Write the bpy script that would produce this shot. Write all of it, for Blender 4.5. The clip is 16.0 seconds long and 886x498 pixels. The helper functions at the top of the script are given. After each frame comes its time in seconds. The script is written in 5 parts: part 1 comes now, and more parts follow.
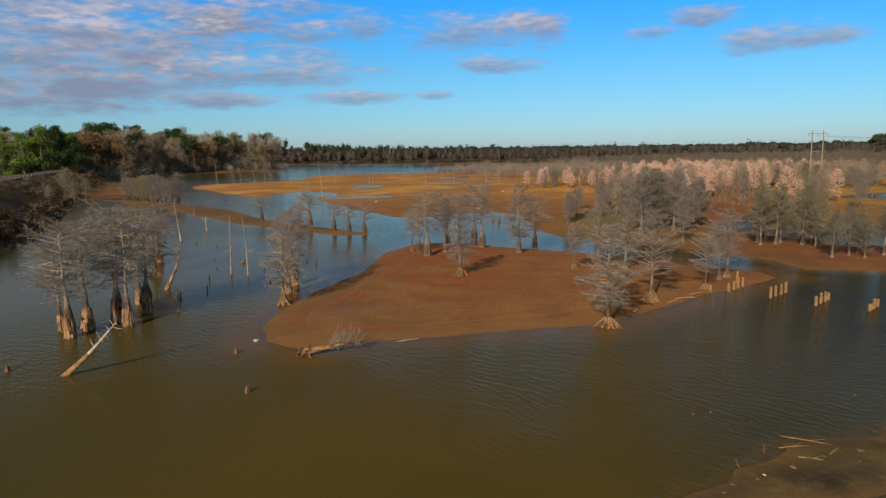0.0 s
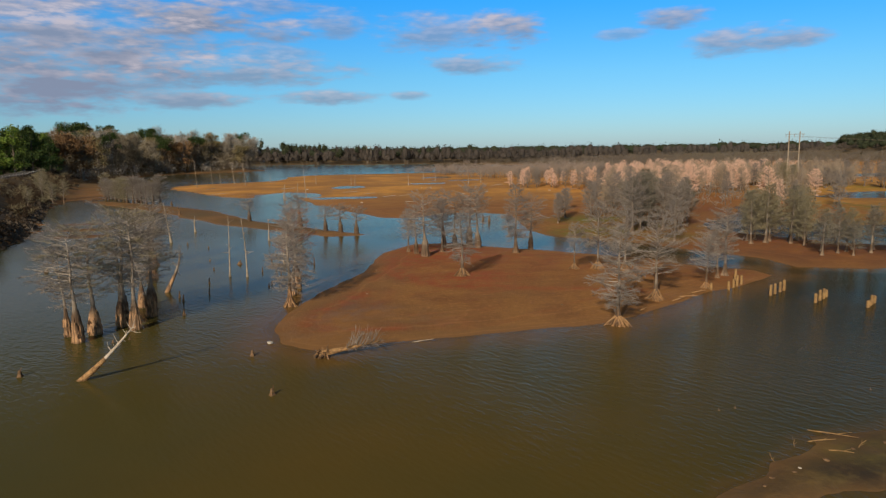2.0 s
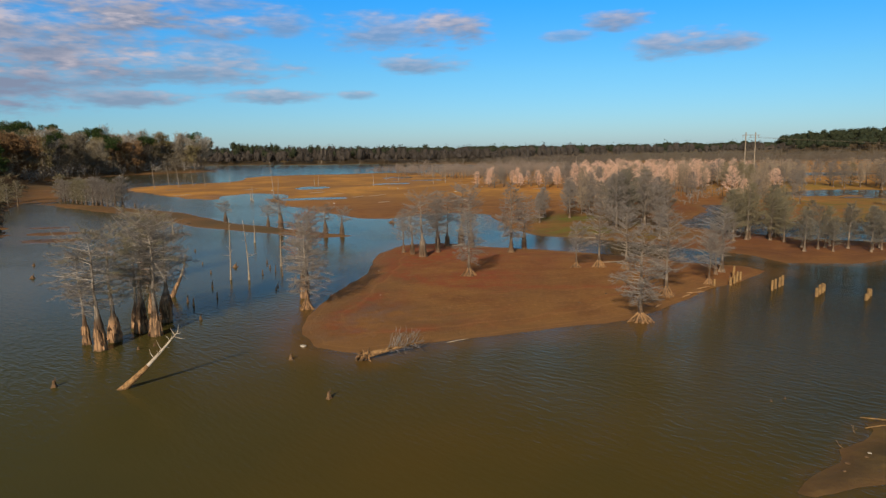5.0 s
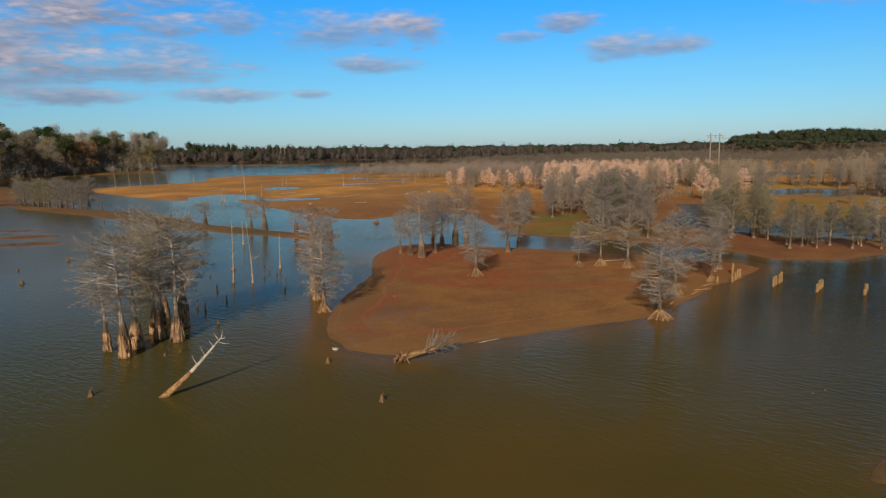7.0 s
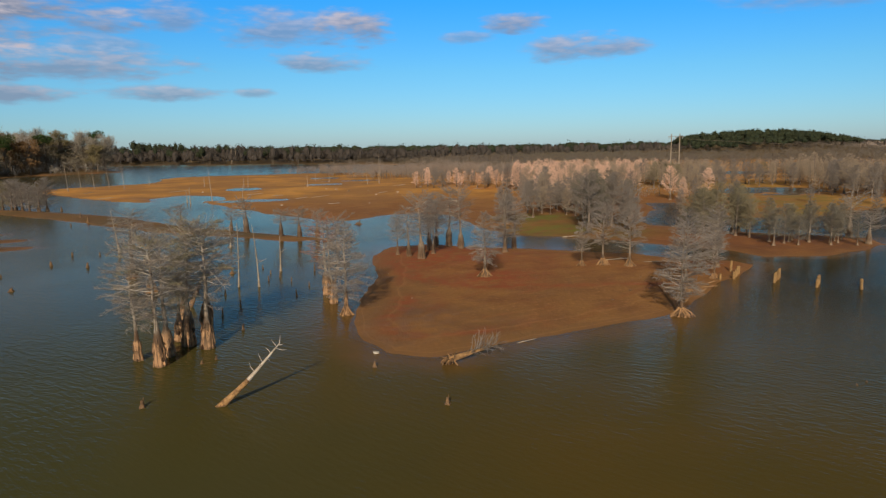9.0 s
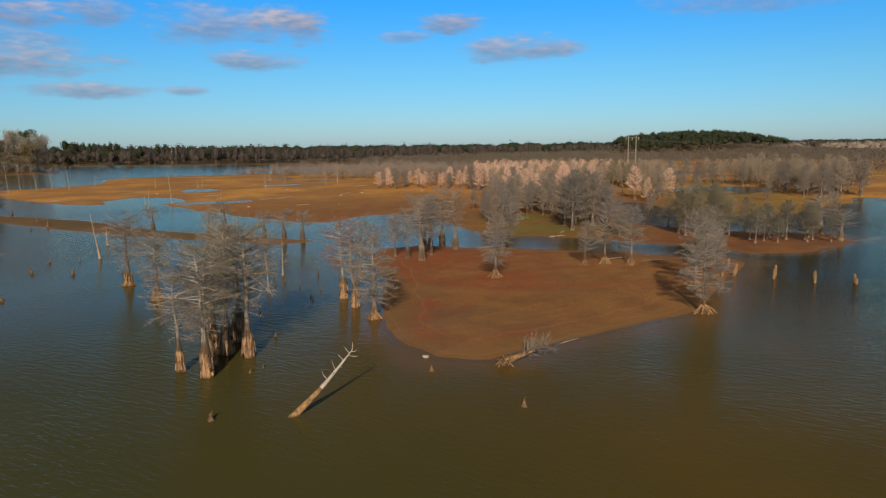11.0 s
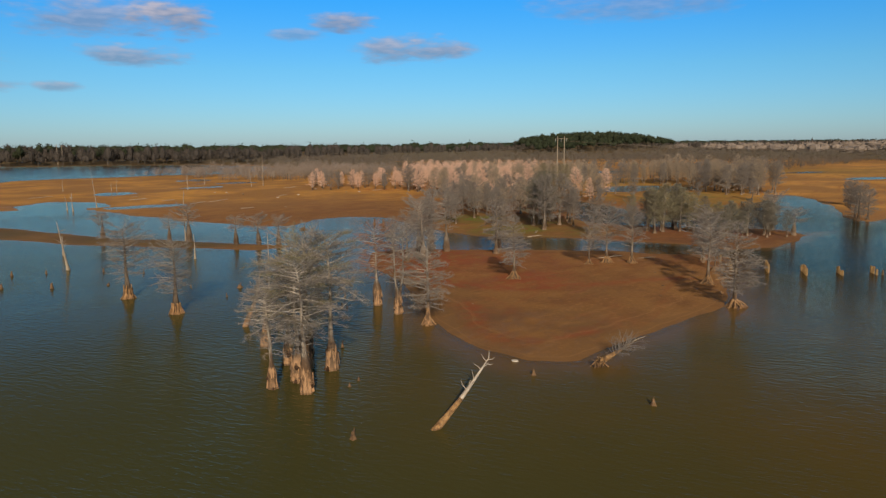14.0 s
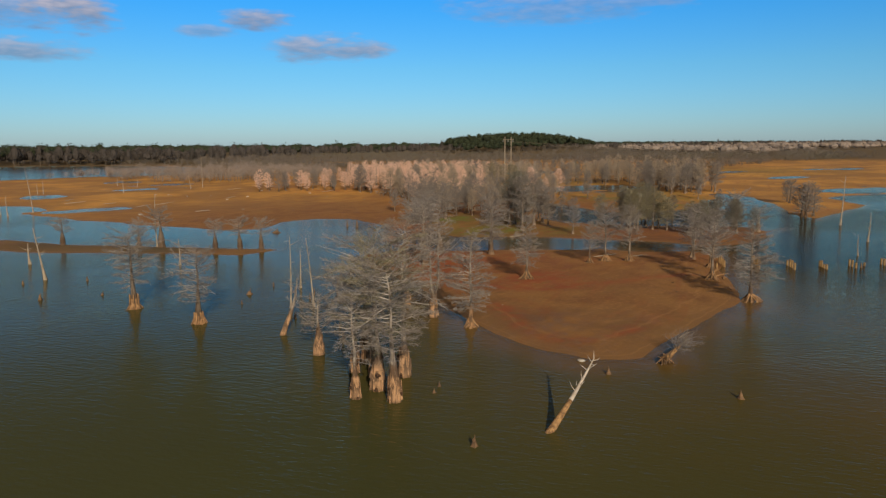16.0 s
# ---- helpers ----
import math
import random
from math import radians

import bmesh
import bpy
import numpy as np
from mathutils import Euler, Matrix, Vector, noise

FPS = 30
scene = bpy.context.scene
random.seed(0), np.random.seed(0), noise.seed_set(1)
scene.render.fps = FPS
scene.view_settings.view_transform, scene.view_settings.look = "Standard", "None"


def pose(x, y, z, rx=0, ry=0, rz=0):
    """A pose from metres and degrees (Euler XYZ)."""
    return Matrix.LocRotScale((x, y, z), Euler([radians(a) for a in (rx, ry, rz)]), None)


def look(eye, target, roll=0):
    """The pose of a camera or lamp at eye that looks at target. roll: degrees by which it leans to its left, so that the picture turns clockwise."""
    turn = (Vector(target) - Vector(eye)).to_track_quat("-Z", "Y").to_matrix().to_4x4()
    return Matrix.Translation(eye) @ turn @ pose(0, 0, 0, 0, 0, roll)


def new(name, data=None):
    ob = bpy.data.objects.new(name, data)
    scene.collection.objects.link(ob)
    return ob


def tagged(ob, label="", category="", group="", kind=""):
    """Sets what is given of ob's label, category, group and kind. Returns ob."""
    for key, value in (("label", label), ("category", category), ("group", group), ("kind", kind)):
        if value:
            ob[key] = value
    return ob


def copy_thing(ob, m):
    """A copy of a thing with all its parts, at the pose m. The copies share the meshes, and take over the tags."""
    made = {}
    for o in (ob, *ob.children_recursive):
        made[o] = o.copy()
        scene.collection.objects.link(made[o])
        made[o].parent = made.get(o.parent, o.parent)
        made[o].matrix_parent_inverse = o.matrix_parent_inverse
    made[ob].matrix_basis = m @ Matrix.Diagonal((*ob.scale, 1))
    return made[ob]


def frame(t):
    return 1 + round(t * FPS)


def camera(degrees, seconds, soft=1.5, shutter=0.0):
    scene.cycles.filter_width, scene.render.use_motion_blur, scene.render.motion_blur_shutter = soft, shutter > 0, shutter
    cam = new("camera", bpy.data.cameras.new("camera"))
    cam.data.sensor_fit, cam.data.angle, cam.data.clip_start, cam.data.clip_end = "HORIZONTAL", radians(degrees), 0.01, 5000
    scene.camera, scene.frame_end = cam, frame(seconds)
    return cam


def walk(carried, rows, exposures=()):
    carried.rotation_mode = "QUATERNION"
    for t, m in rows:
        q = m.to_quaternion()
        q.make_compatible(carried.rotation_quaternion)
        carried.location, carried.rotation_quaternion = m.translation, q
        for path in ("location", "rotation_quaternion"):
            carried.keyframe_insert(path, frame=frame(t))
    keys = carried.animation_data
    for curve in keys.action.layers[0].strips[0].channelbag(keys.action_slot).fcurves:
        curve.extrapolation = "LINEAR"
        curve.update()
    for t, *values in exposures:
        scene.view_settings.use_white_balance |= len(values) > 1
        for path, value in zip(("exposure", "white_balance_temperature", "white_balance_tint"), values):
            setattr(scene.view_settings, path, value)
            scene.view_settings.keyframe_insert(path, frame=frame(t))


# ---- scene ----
cam = camera(67.0, 16.0, soft=1.3)
PATH = [
    (0, (0.195, 0.338, 16.672), (0.129, 20.115, 13.695), -0.89),
    (0.5, (-0.582, 0.283, 16.704), (-0.478, 20.06, 13.727), -0.9),
    (1, (-1.414, 0.233, 16.735), (-1.132, 20.008, 13.758), -0.9),
    (1.5, (-2.309, 0.189, 16.765), (-1.837, 19.961, 13.787), -0.9),
    (2, (-3.272, 0.155, 16.797), (-2.598, 19.92, 13.816), -0.91),
    (2.5, (-4.307, 0.134, 16.829), (-3.418, 19.89, 13.845), -0.91),
    (3, (-5.417, 0.128, 16.863), (-4.301, 19.872, 13.876), -0.91),
    (3.5, (-6.607, 0.142, 16.9), (-5.248, 19.87, 13.908), -0.9),
    (4, (-7.876, 0.179, 16.939), (-6.262, 19.887, 13.943), -0.9),
    (6.5, (-15.448, 0.867, 17.19), (-12.333, 20.39, 14.164), -0.86),
    (7, (-17.201, 1.137, 17.252), (-13.744, 20.601, 14.219), -0.85),
    (7.5, (-19.029, 1.463, 17.318), (-15.216, 20.859, 14.278), -0.84),
    (8, (-20.931, 1.849, 17.387), (-16.747, 21.167, 14.34), -0.83),
    (8.5, (-22.901, 2.3, 17.46), (-18.336, 21.531, 14.406), -0.81),
    (9, (-24.938, 2.821, 17.536), (-19.978, 21.953, 14.475), -0.8),
    (11.5, (-35.974, 6.645, 17.938), (-28.878, 25.086, 14.844), -0.69),
    (12, (-38.323, 7.685, 18.019), (-30.771, 25.943, 14.918), -0.67),
    (12.5, (-40.71, 8.826, 18.097), (-32.694, 26.884, 14.991), -0.64),
    (13, (-43.13, 10.071, 18.172), (-34.642, 27.912, 15.061), -0.62),
    (13.5, (-45.579, 11.425, 18.243), (-36.612, 29.029, 15.128), -0.59),
    (14, (-48.053, 12.89, 18.309), (-38.601, 30.237, 15.189), -0.56),
    (14.5, (-50.549, 14.468, 18.367), (-40.605, 31.538, 15.244), -0.53),
    (15, (-53.064, 16.163, 18.417), (-42.623, 32.932, 15.292), -0.5),
    (15.5, (-55.595, 17.976, 18.458), (-44.65, 34.421, 15.33), -0.46),
    (16, (-58.139, 19.909, 18.487), (-46.686, 36.003, 15.358), -0.43),
]
EXPOSURES = [(0, -0.15), (8, -0.18), (16, -0.27)]
walk(cam, [(t, look(eye, target, roll)) for t, eye, target, roll in PATH], exposures=EXPOSURES)

# ---- sky and sun ----
SUN_EL, SUN_AZ = radians(26.0), radians(203.0)   # low sun behind the first camera, a little to its left


def build_world():
    world = bpy.data.worlds.new("sky")
    scene.world = world
    world.use_nodes = True
    nt = world.node_tree
    nt.nodes.clear()
    N, L = nt.nodes.new, nt.links.new
    out, bg = N("ShaderNodeOutputWorld"), N("ShaderNodeBackground")
    sky = N("ShaderNodeTexSky")
    sky.sky_type, sky.sun_disc = "NISHITA", False
    sky.sun_elevation, sky.sun_rotation = SUN_EL, SUN_AZ
    sky.air_density, sky.dust_density, sky.ozone_density = 1.0, 0.3, 3.0
    coord = N("ShaderNodeTexCoord")
    sep = N("ShaderNodeSeparateXYZ")
    L(coord.outputs["Generated"], sep.inputs[0])

    def calc(op, a, b=None, c=None):
        n = N("ShaderNodeMath")
        n.operation = op
        for k, v in enumerate((a, b, c)):
            if v is None:
                continue
            if isinstance(v, (int, float)):
                n.inputs[k].default_value = v
            else:
                L(v, n.inputs[k])
        return n.outputs[0]

    az = calc("MULTIPLY", calc("ARCTAN2", sep.outputs[0], sep.outputs[1]), 57.2958)
    el = calc("MULTIPLY", calc("ARCSINE", sep.outputs[2]), 57.2958)
    flat = N("ShaderNodeCombineXYZ")
    L(az, flat.inputs[0])
    L(calc("MULTIPLY", el, 3.6), flat.inputs[1])
    noise_a, noise_b = N("ShaderNodeTexNoise"), N("ShaderNodeTexNoise")
    for n, s, d in ((noise_a, 0.24, 4), (noise_b, 0.75, 3)):
        n.inputs["Scale"].default_value, n.inputs["Detail"].default_value, n.inputs["Roughness"].default_value = s, d, 0.5
        L(flat.outputs[0], n.inputs["Vector"])
    rough = calc("ADD", calc("MULTIPLY", noise_a.outputs[0], 1.7), calc("MULTIPLY", noise_b.outputs[0], .8))
    rough = calc("SUBTRACT", rough, 1.22)
    # single clouds: bearing, height, half width and half height in degrees, thickness
    clouds = [(-18, 10.4, 5.8, 1.7, 1.0), (-11, 9.4, 3.0, 0.9, .8), (-6.6, 10, 2.6, 1.1, .6), (1.8, 9.4, 5.2, 1.4, .65),
              (6.9, 9.5, 3.5, 1.5, .9), (4.7, 6.8, 3.8, .8, .7), (20.4, 9.7, 2.9, .8, .8), (17, 8.7, 2.2, .5, .5),
              (26.2, 7.6, 4.6, 1.1, .75), (-7.7, 4.3, 4.6, .6, .7), (-.6, 4.4, 1.6, .4, .6), (-31, 4.6, 13, 1.9, 1.0), (-27, 6.4, 15, 1.7, 1.0), (-24, 8.6, 10, 1.3, .95),
              (-29, 7.5, 11, 2.2, .8), (-31, 10.2, 9, 1.8, .9), (-19, 4.1, 6, .75, .8), (-14, 6.2, 8.5, 1.3, .75),
              (-11.7, 7.7, 3.4, .8, .5), (-34, 8.4, 11, 2.6, .75), (-25, 5.2, 9, 1.0, .8), (-36, 12, 9, 2.2, .95), (-25, 9.3, 8, 1.0, .7), (-13, 11.3, 5, .8, .6), (45, 10.8, 8.6, 1.4, .45), (51, 10.9, 4.4, 1, .4)]
    cover, height = None, None
    for a, e, w, h, thick in clouds:
        u = calc("DIVIDE", calc("SUBTRACT", az, a), w * 1.12)
        v = calc("DIVIDE", calc("SUBTRACT", el, e), h * 1.15)
        rr = calc("ADD", calc("MULTIPLY", u, u), calc("MULTIPLY", v, v))
        m = calc("SUBTRACT", 0.80, calc("MULTIPLY", rr, 0.8))
        m = calc("ADD", m, calc("MULTIPLY", rough, 1.3))
        n = N("ShaderNodeMapRange")
        n.interpolation_type = "SMOOTHSTEP"
        L(m, n.inputs["Value"])
        n.inputs["From Min"].default_value, n.inputs["From Max"].default_value = -0.12, 0.95
        n.inputs["To Max"].default_value = thick
        m = n.outputs[0]
        lit = calc("MULTIPLY", m, v)
        cover = m if cover is None else calc("MAXIMUM", cover, m)
        height = lit if height is None else calc("ADD", height, lit)
    # broken grey cloud goes on overhead, above the view
    above = N("ShaderNodeMapRange")
    L(el, above.inputs["Value"])
    above.inputs["From Min"].default_value, above.inputs["From Max"].default_value = 12.5, 17
    patchy = N("ShaderNodeMapRange")
    L(noise_a.outputs[0], patchy.inputs["Value"])
    patchy.inputs["From Min"].default_value, patchy.inputs["From Max"].default_value = .16, .42
    overhead = calc("MULTIPLY", patchy.outputs[0], calc("MULTIPLY", above.outputs[0], .90))
    shade = N("ShaderNodeMapRange")
    L(calc("ADD", height, calc("MULTIPLY", calc("SUBTRACT", noise_b.outputs[0], .5), 1.6)), shade.inputs["Value"])
    shade.inputs["From Min"].default_value, shade.inputs["From Max"].default_value = -0.3, .85
    tint = N("ShaderNodeMix")
    tint.data_type = "RGBA"
    tint.inputs["A"].default_value = (3.0, 3.65, 5.2, 1)
    tint.inputs["B"].default_value = (7.3, 6.7, 7.5, 1)
    L(shade.outputs[0], tint.inputs["Factor"])
    # the clear winter air: paler low down, deeper blue above
    ramp = N("ShaderNodeValToRGB")
    L(calc("DIVIDE", el, 40.0), ramp.inputs[0])
    steps = [(0.0, (.225, .315, .455)), (.15, (.165, .36, .49)), (.30, (.066, .380, .63)), (.48, (.06, .125, .19)), (1.0, (.055, .095, .135))]
    while len(ramp.color_ramp.elements) < len(steps):
        ramp.color_ramp.elements.new(.5)
    for e, (at, c) in zip(ramp.color_ramp.elements, steps):
        e.position, e.color = at, (*c, 1)
    deep = N("ShaderNodeMix")
    deep.data_type, deep.blend_type = "RGBA", "MULTIPLY"
    deep.inputs["Factor"].default_value = 1.0
    L(sky.outputs[0], deep.inputs["A"])
    L(ramp.outputs[0], deep.inputs["B"])
    hsv = N("ShaderNodeHueSaturation")
    hsv.inputs["Value"].default_value = 3.0
    L(deep.outputs["Result"], hsv.inputs["Color"])
    mix = N("ShaderNodeMix")
    mix.data_type = "RGBA"
    L(cover, mix.inputs["Factor"])
    L(hsv.outputs[0], mix.inputs["A"])
    L(tint.outputs["Result"], mix.inputs["B"])
    roof = N("ShaderNodeMix")
    roof.data_type = "RGBA"
    L(overhead, roof.inputs["Factor"])
    L(mix.outputs["Result"], roof.inputs["A"])
    roof.inputs["B"].default_value = (1.38, 1.36, 1.34, 1)
    L(roof.outputs["Result"], bg.inputs[0])
    bg.inputs[1].default_value = 0.085
    L(bg.outputs[0], out.inputs[0])


build_world()
sun = new("sun", bpy.data.lights.new("sun", "SUN"))
sun.data.energy, sun.data.angle, sun.data.color = 5.0, radians(0.6), (1.0, 0.82, 0.60)
sun_from = Vector((math.sin(SUN_AZ) * math.cos(SUN_EL), math.cos(SUN_AZ) * math.cos(SUN_EL), math.sin(SUN_EL)))
sun.matrix_world = look(sun_from * 300, (0, 0, 0))


# ---- materials ----
class Nodes:
    """A small builder for node materials."""

    def __init__(self, name):
        self.mat = bpy.data.materials.new(name)
        self.mat.use_nodes = True
        self.nt = self.mat.node_tree
        self.nt.nodes.clear()
        self.out = self.nt.nodes.new("ShaderNodeOutputMaterial")
        self.where = self.nt.nodes.new("ShaderNodeNewGeometry").outputs["Position"]
        self.object = self.nt.nodes.new("ShaderNodeTexCoord").outputs["Object"]

    def link(self, v, socket):
        if isinstance(v, (int, float)):
            socket.default_value = v
        elif isinstance(v, tuple):
            socket.default_value = (*v, 1) if len(v) == 3 and len(socket.default_value) == 4 else v
        else:
            self.nt.links.new(v, socket)

    def calc(self, op, a, b=0.0, clamp=False):
        n = self.nt.nodes.new("ShaderNodeMath")
        n.operation, n.use_clamp = op, clamp
        self.link(a, n.inputs[0])
        self.link(b, n.inputs[1])
        return n.outputs[0]

    def noise(self, scale, detail=4, rough=0.55, vector=None, stretch=None):
        n = self.nt.nodes.new("ShaderNodeTexNoise")
        n.inputs["Scale"].default_value, n.inputs["Detail"].default_value, n.inputs["Roughness"].default_value = scale, detail, rough
        v = self.where if vector is None else vector
        if stretch:
            m = self.nt.nodes.new("ShaderNodeMapping")
            m.vector_type = "TEXTURE"
            m.inputs["Scale"].default_value = [1 / k for k in stretch[:3]]
            if len(stretch) > 3:
                m.inputs["Rotation"].default_value = (0, 0, stretch[3])
            self.link(v, m.inputs[0])
            v = m.outputs[0]
        self.link(v, n.inputs["Vector"])
        return n.outputs[0]

    def band(self, v, lo, hi, a=0.0, b=1.0):
        n = self.nt.nodes.new("ShaderNodeMapRange")
        n.interpolation_type = "SMOOTHSTEP"
        self.link(v, n.inputs["Value"])
        for k, x in zip(("From Min", "From Max", "To Min", "To Max"), (lo, hi, a, b)):
            n.inputs[k].default_value = x
        return n.outputs[0]

    def mix(self, f, a, b, kind="MIX"):
        n = self.nt.nodes.new("ShaderNodeMix")
        n.data_type, n.blend_type = "RGBA", kind
        self.link(f, n.inputs["Factor"])
        self.link(a, n.inputs["A"])
        self.link(b, n.inputs["B"])
        return n.outputs["Result"]

    def attribute(self, name):
        n = self.nt.nodes.new("ShaderNodeAttribute")
        n.attribute_name = name
        return n.outputs["Fac"]

    def axis(self, k, vector=None):
        n = self.nt.nodes.new("ShaderNodeSeparateXYZ")
        self.link(self.where if vector is None else vector, n.inputs[0])
        return n.outputs[k]

    def combine(self, x, y, z):
        n = self.nt.nodes.new("ShaderNodeCombineXYZ")
        for k, v in enumerate((x, y, z)):
            self.link(v, n.inputs[k])
        return n.outputs[0]

    def random(self):
        return self.nt.nodes.new("ShaderNodeObjectInfo").outputs["Random"]

    def island(self):
        return self.nt.nodes.new("ShaderNodeNewGeometry").outputs["Random Per Island"]

    def bump(self, height, distance, strength=1.0):
        n = self.nt.nodes.new("ShaderNodeBump")
        n.inputs["Strength"].default_value, n.inputs["Distance"].default_value = strength, distance
        self.link(height, n.inputs["Height"])
        return n.outputs[0]

    def done(self, colour, rough=0.85, normal=None, spec=0.3, metal=0.0):
        b = self.nt.nodes.new("ShaderNodeBsdfPrincipled")
        self.link(colour, b.inputs["Base Color"])
        self.link(rough, b.inputs["Roughness"])
        b.inputs["Specular IOR Level"].default_value, b.inputs["Metallic"].default_value = spec, metal
        if normal:
            self.link(normal, b.inputs["Normal"])
        self.nt.links.new(b.outputs[0], self.out.inputs[0])
        return self.mat


def ground_material():
    n = Nodes("lakebed_mud")
    big, mid, fine = n.noise(0.035, 5), n.noise(0.22, 6, 0.6), n.noise(2.2, 6, 0.65)
    c = n.mix(n.band(big, .35, .65), (.29, .139, .041), (.222, .104, .034))
    c = n.mix(n.band(mid, .42, .70), c, (.195, .080, .026))
    spots = n.noise(.75, 5, .7)
    c = n.mix(n.calc("MULTIPLY", n.band(spots, .52, .70), .26), c, (.13, .055, .024))
    c = n.mix(n.calc("MULTIPLY", n.band(n.noise(9.0, 3, .7), .56, .74), .5), c, (.10, .05, .026))
    c = n.mix(n.calc("MULTIPLY", n.band(fine, .48, .74), .5), c, (.46, .235, .085))
    # flats: ochre mud, partly brightened by sunlight put into the colour
    c = n.mix(n.attribute("flat"), c, n.mix(n.band(n.noise(.03, 6, .62), .36, .58), n.mix(n.band(mid, .35, .7), (.60, .305, .065), (.48, .235, .050)), (.33, .165, .048)))
    c = n.mix(n.calc("MULTIPLY", n.attribute("silt_tone"), n.band(n.noise(.11, 5, .6), .30, .62, .2, .72)), c, n.mix(fine, (.150, .086, .034), (.215, .118, .046)))
    # drag marks and old shore lines in the mud
    drag = n.noise(.7, 6, .65, stretch=(.28, 1.0, 1, .22))
    c = n.mix(n.calc("MULTIPLY", n.band(drag, .52, .72), .32), c, (.42, .215, .078))
    rings = n.noise(0.5, 3, .5, stretch=(0.12, 1.0, 1, .5))
    c = n.mix(n.calc("MULTIPLY", n.band(rings, .55, .72), .4), c, (.24, .070, .025))
    c = n.mix(n.calc("MULTIPLY", n.attribute("litter"), n.band(n.noise(.7, 5), .3, .6, 0, .85)), c, (.27, .066, .025))
    # dark red-brown: needle litter, plus cloud shade over the bank put into the colour
    c = n.mix(n.calc("MULTIPLY", n.attribute("rust"), n.band(n.noise(.4, 5), .25, .6, .45, 1)), c, n.mix(fine, (.125, .050, .024), (.185, .085, .038)))
    c = n.mix(n.attribute("soil"), c, n.mix(n.band(n.noise(.05, 5), .35, .65), (.105, .075, .036), (.15, .10, .045)))
    c = n.mix(n.calc("MULTIPLY", n.attribute("grass"), n.band(n.noise(.35, 5), .30, .55)), c, (.15, .155, .026))
    # near-black cover; on the dam it holds dead brush and the slope's shade
    c = n.mix(n.calc("MULTIPLY", n.attribute("dark_cover"), n.band(n.noise(.6, 5, .65), .25, .55)), c, (.036, .027, .018))
    z = n.axis(2)
    # old water lines: thin pale and dark bands that follow the height of the ground
    level = n.calc("ADD", z, n.calc("MULTIPLY", n.noise(.12, 3), .12))
    lines = n.noise(1.0, 4, .7, vector=n.combine(0.0, 0.0, n.calc("MULTIPLY", level, 34.0)))
    edge = n.calc("MULTIPLY", n.band(z, .02, .42, 1, 0), n.band(n.axis(1), 42, 50))
    c = n.mix(n.calc("MULTIPLY", n.band(lines, .52, .66), n.calc("MULTIPLY", edge, .55)), c, (.46, .25, .105))
    c = n.mix(n.calc("MULTIPLY", n.band(lines, .48, .36), n.calc("MULTIPLY", edge, .45)), c, (.15, .062, .025))
    damp = n.calc("MULTIPLY", n.attribute("damp"), n.band(n.noise(.5, 4), .35, .6))
    c = n.mix(n.calc("MULTIPLY", damp, .55), c, (.14, .072, .035))
    wet = n.band(n.calc("ADD", z, n.calc("MULTIPLY", mid, -.10)), -.05, .12, 1, 0)
    c = n.mix(n.calc("MULTIPLY", wet, .45), c, (.22, .118, .042))
    rough = n.calc("SUBTRACT", n.calc("SUBTRACT", .93, n.calc("MULTIPLY", wet, .15)), n.calc("MULTIPLY", damp, .62), True)
    hgt = n.calc("ADD", n.calc("MULTIPLY", fine, .4), mid)
    return n.done(c, rough, n.bump(hgt, .25, .6), .25)


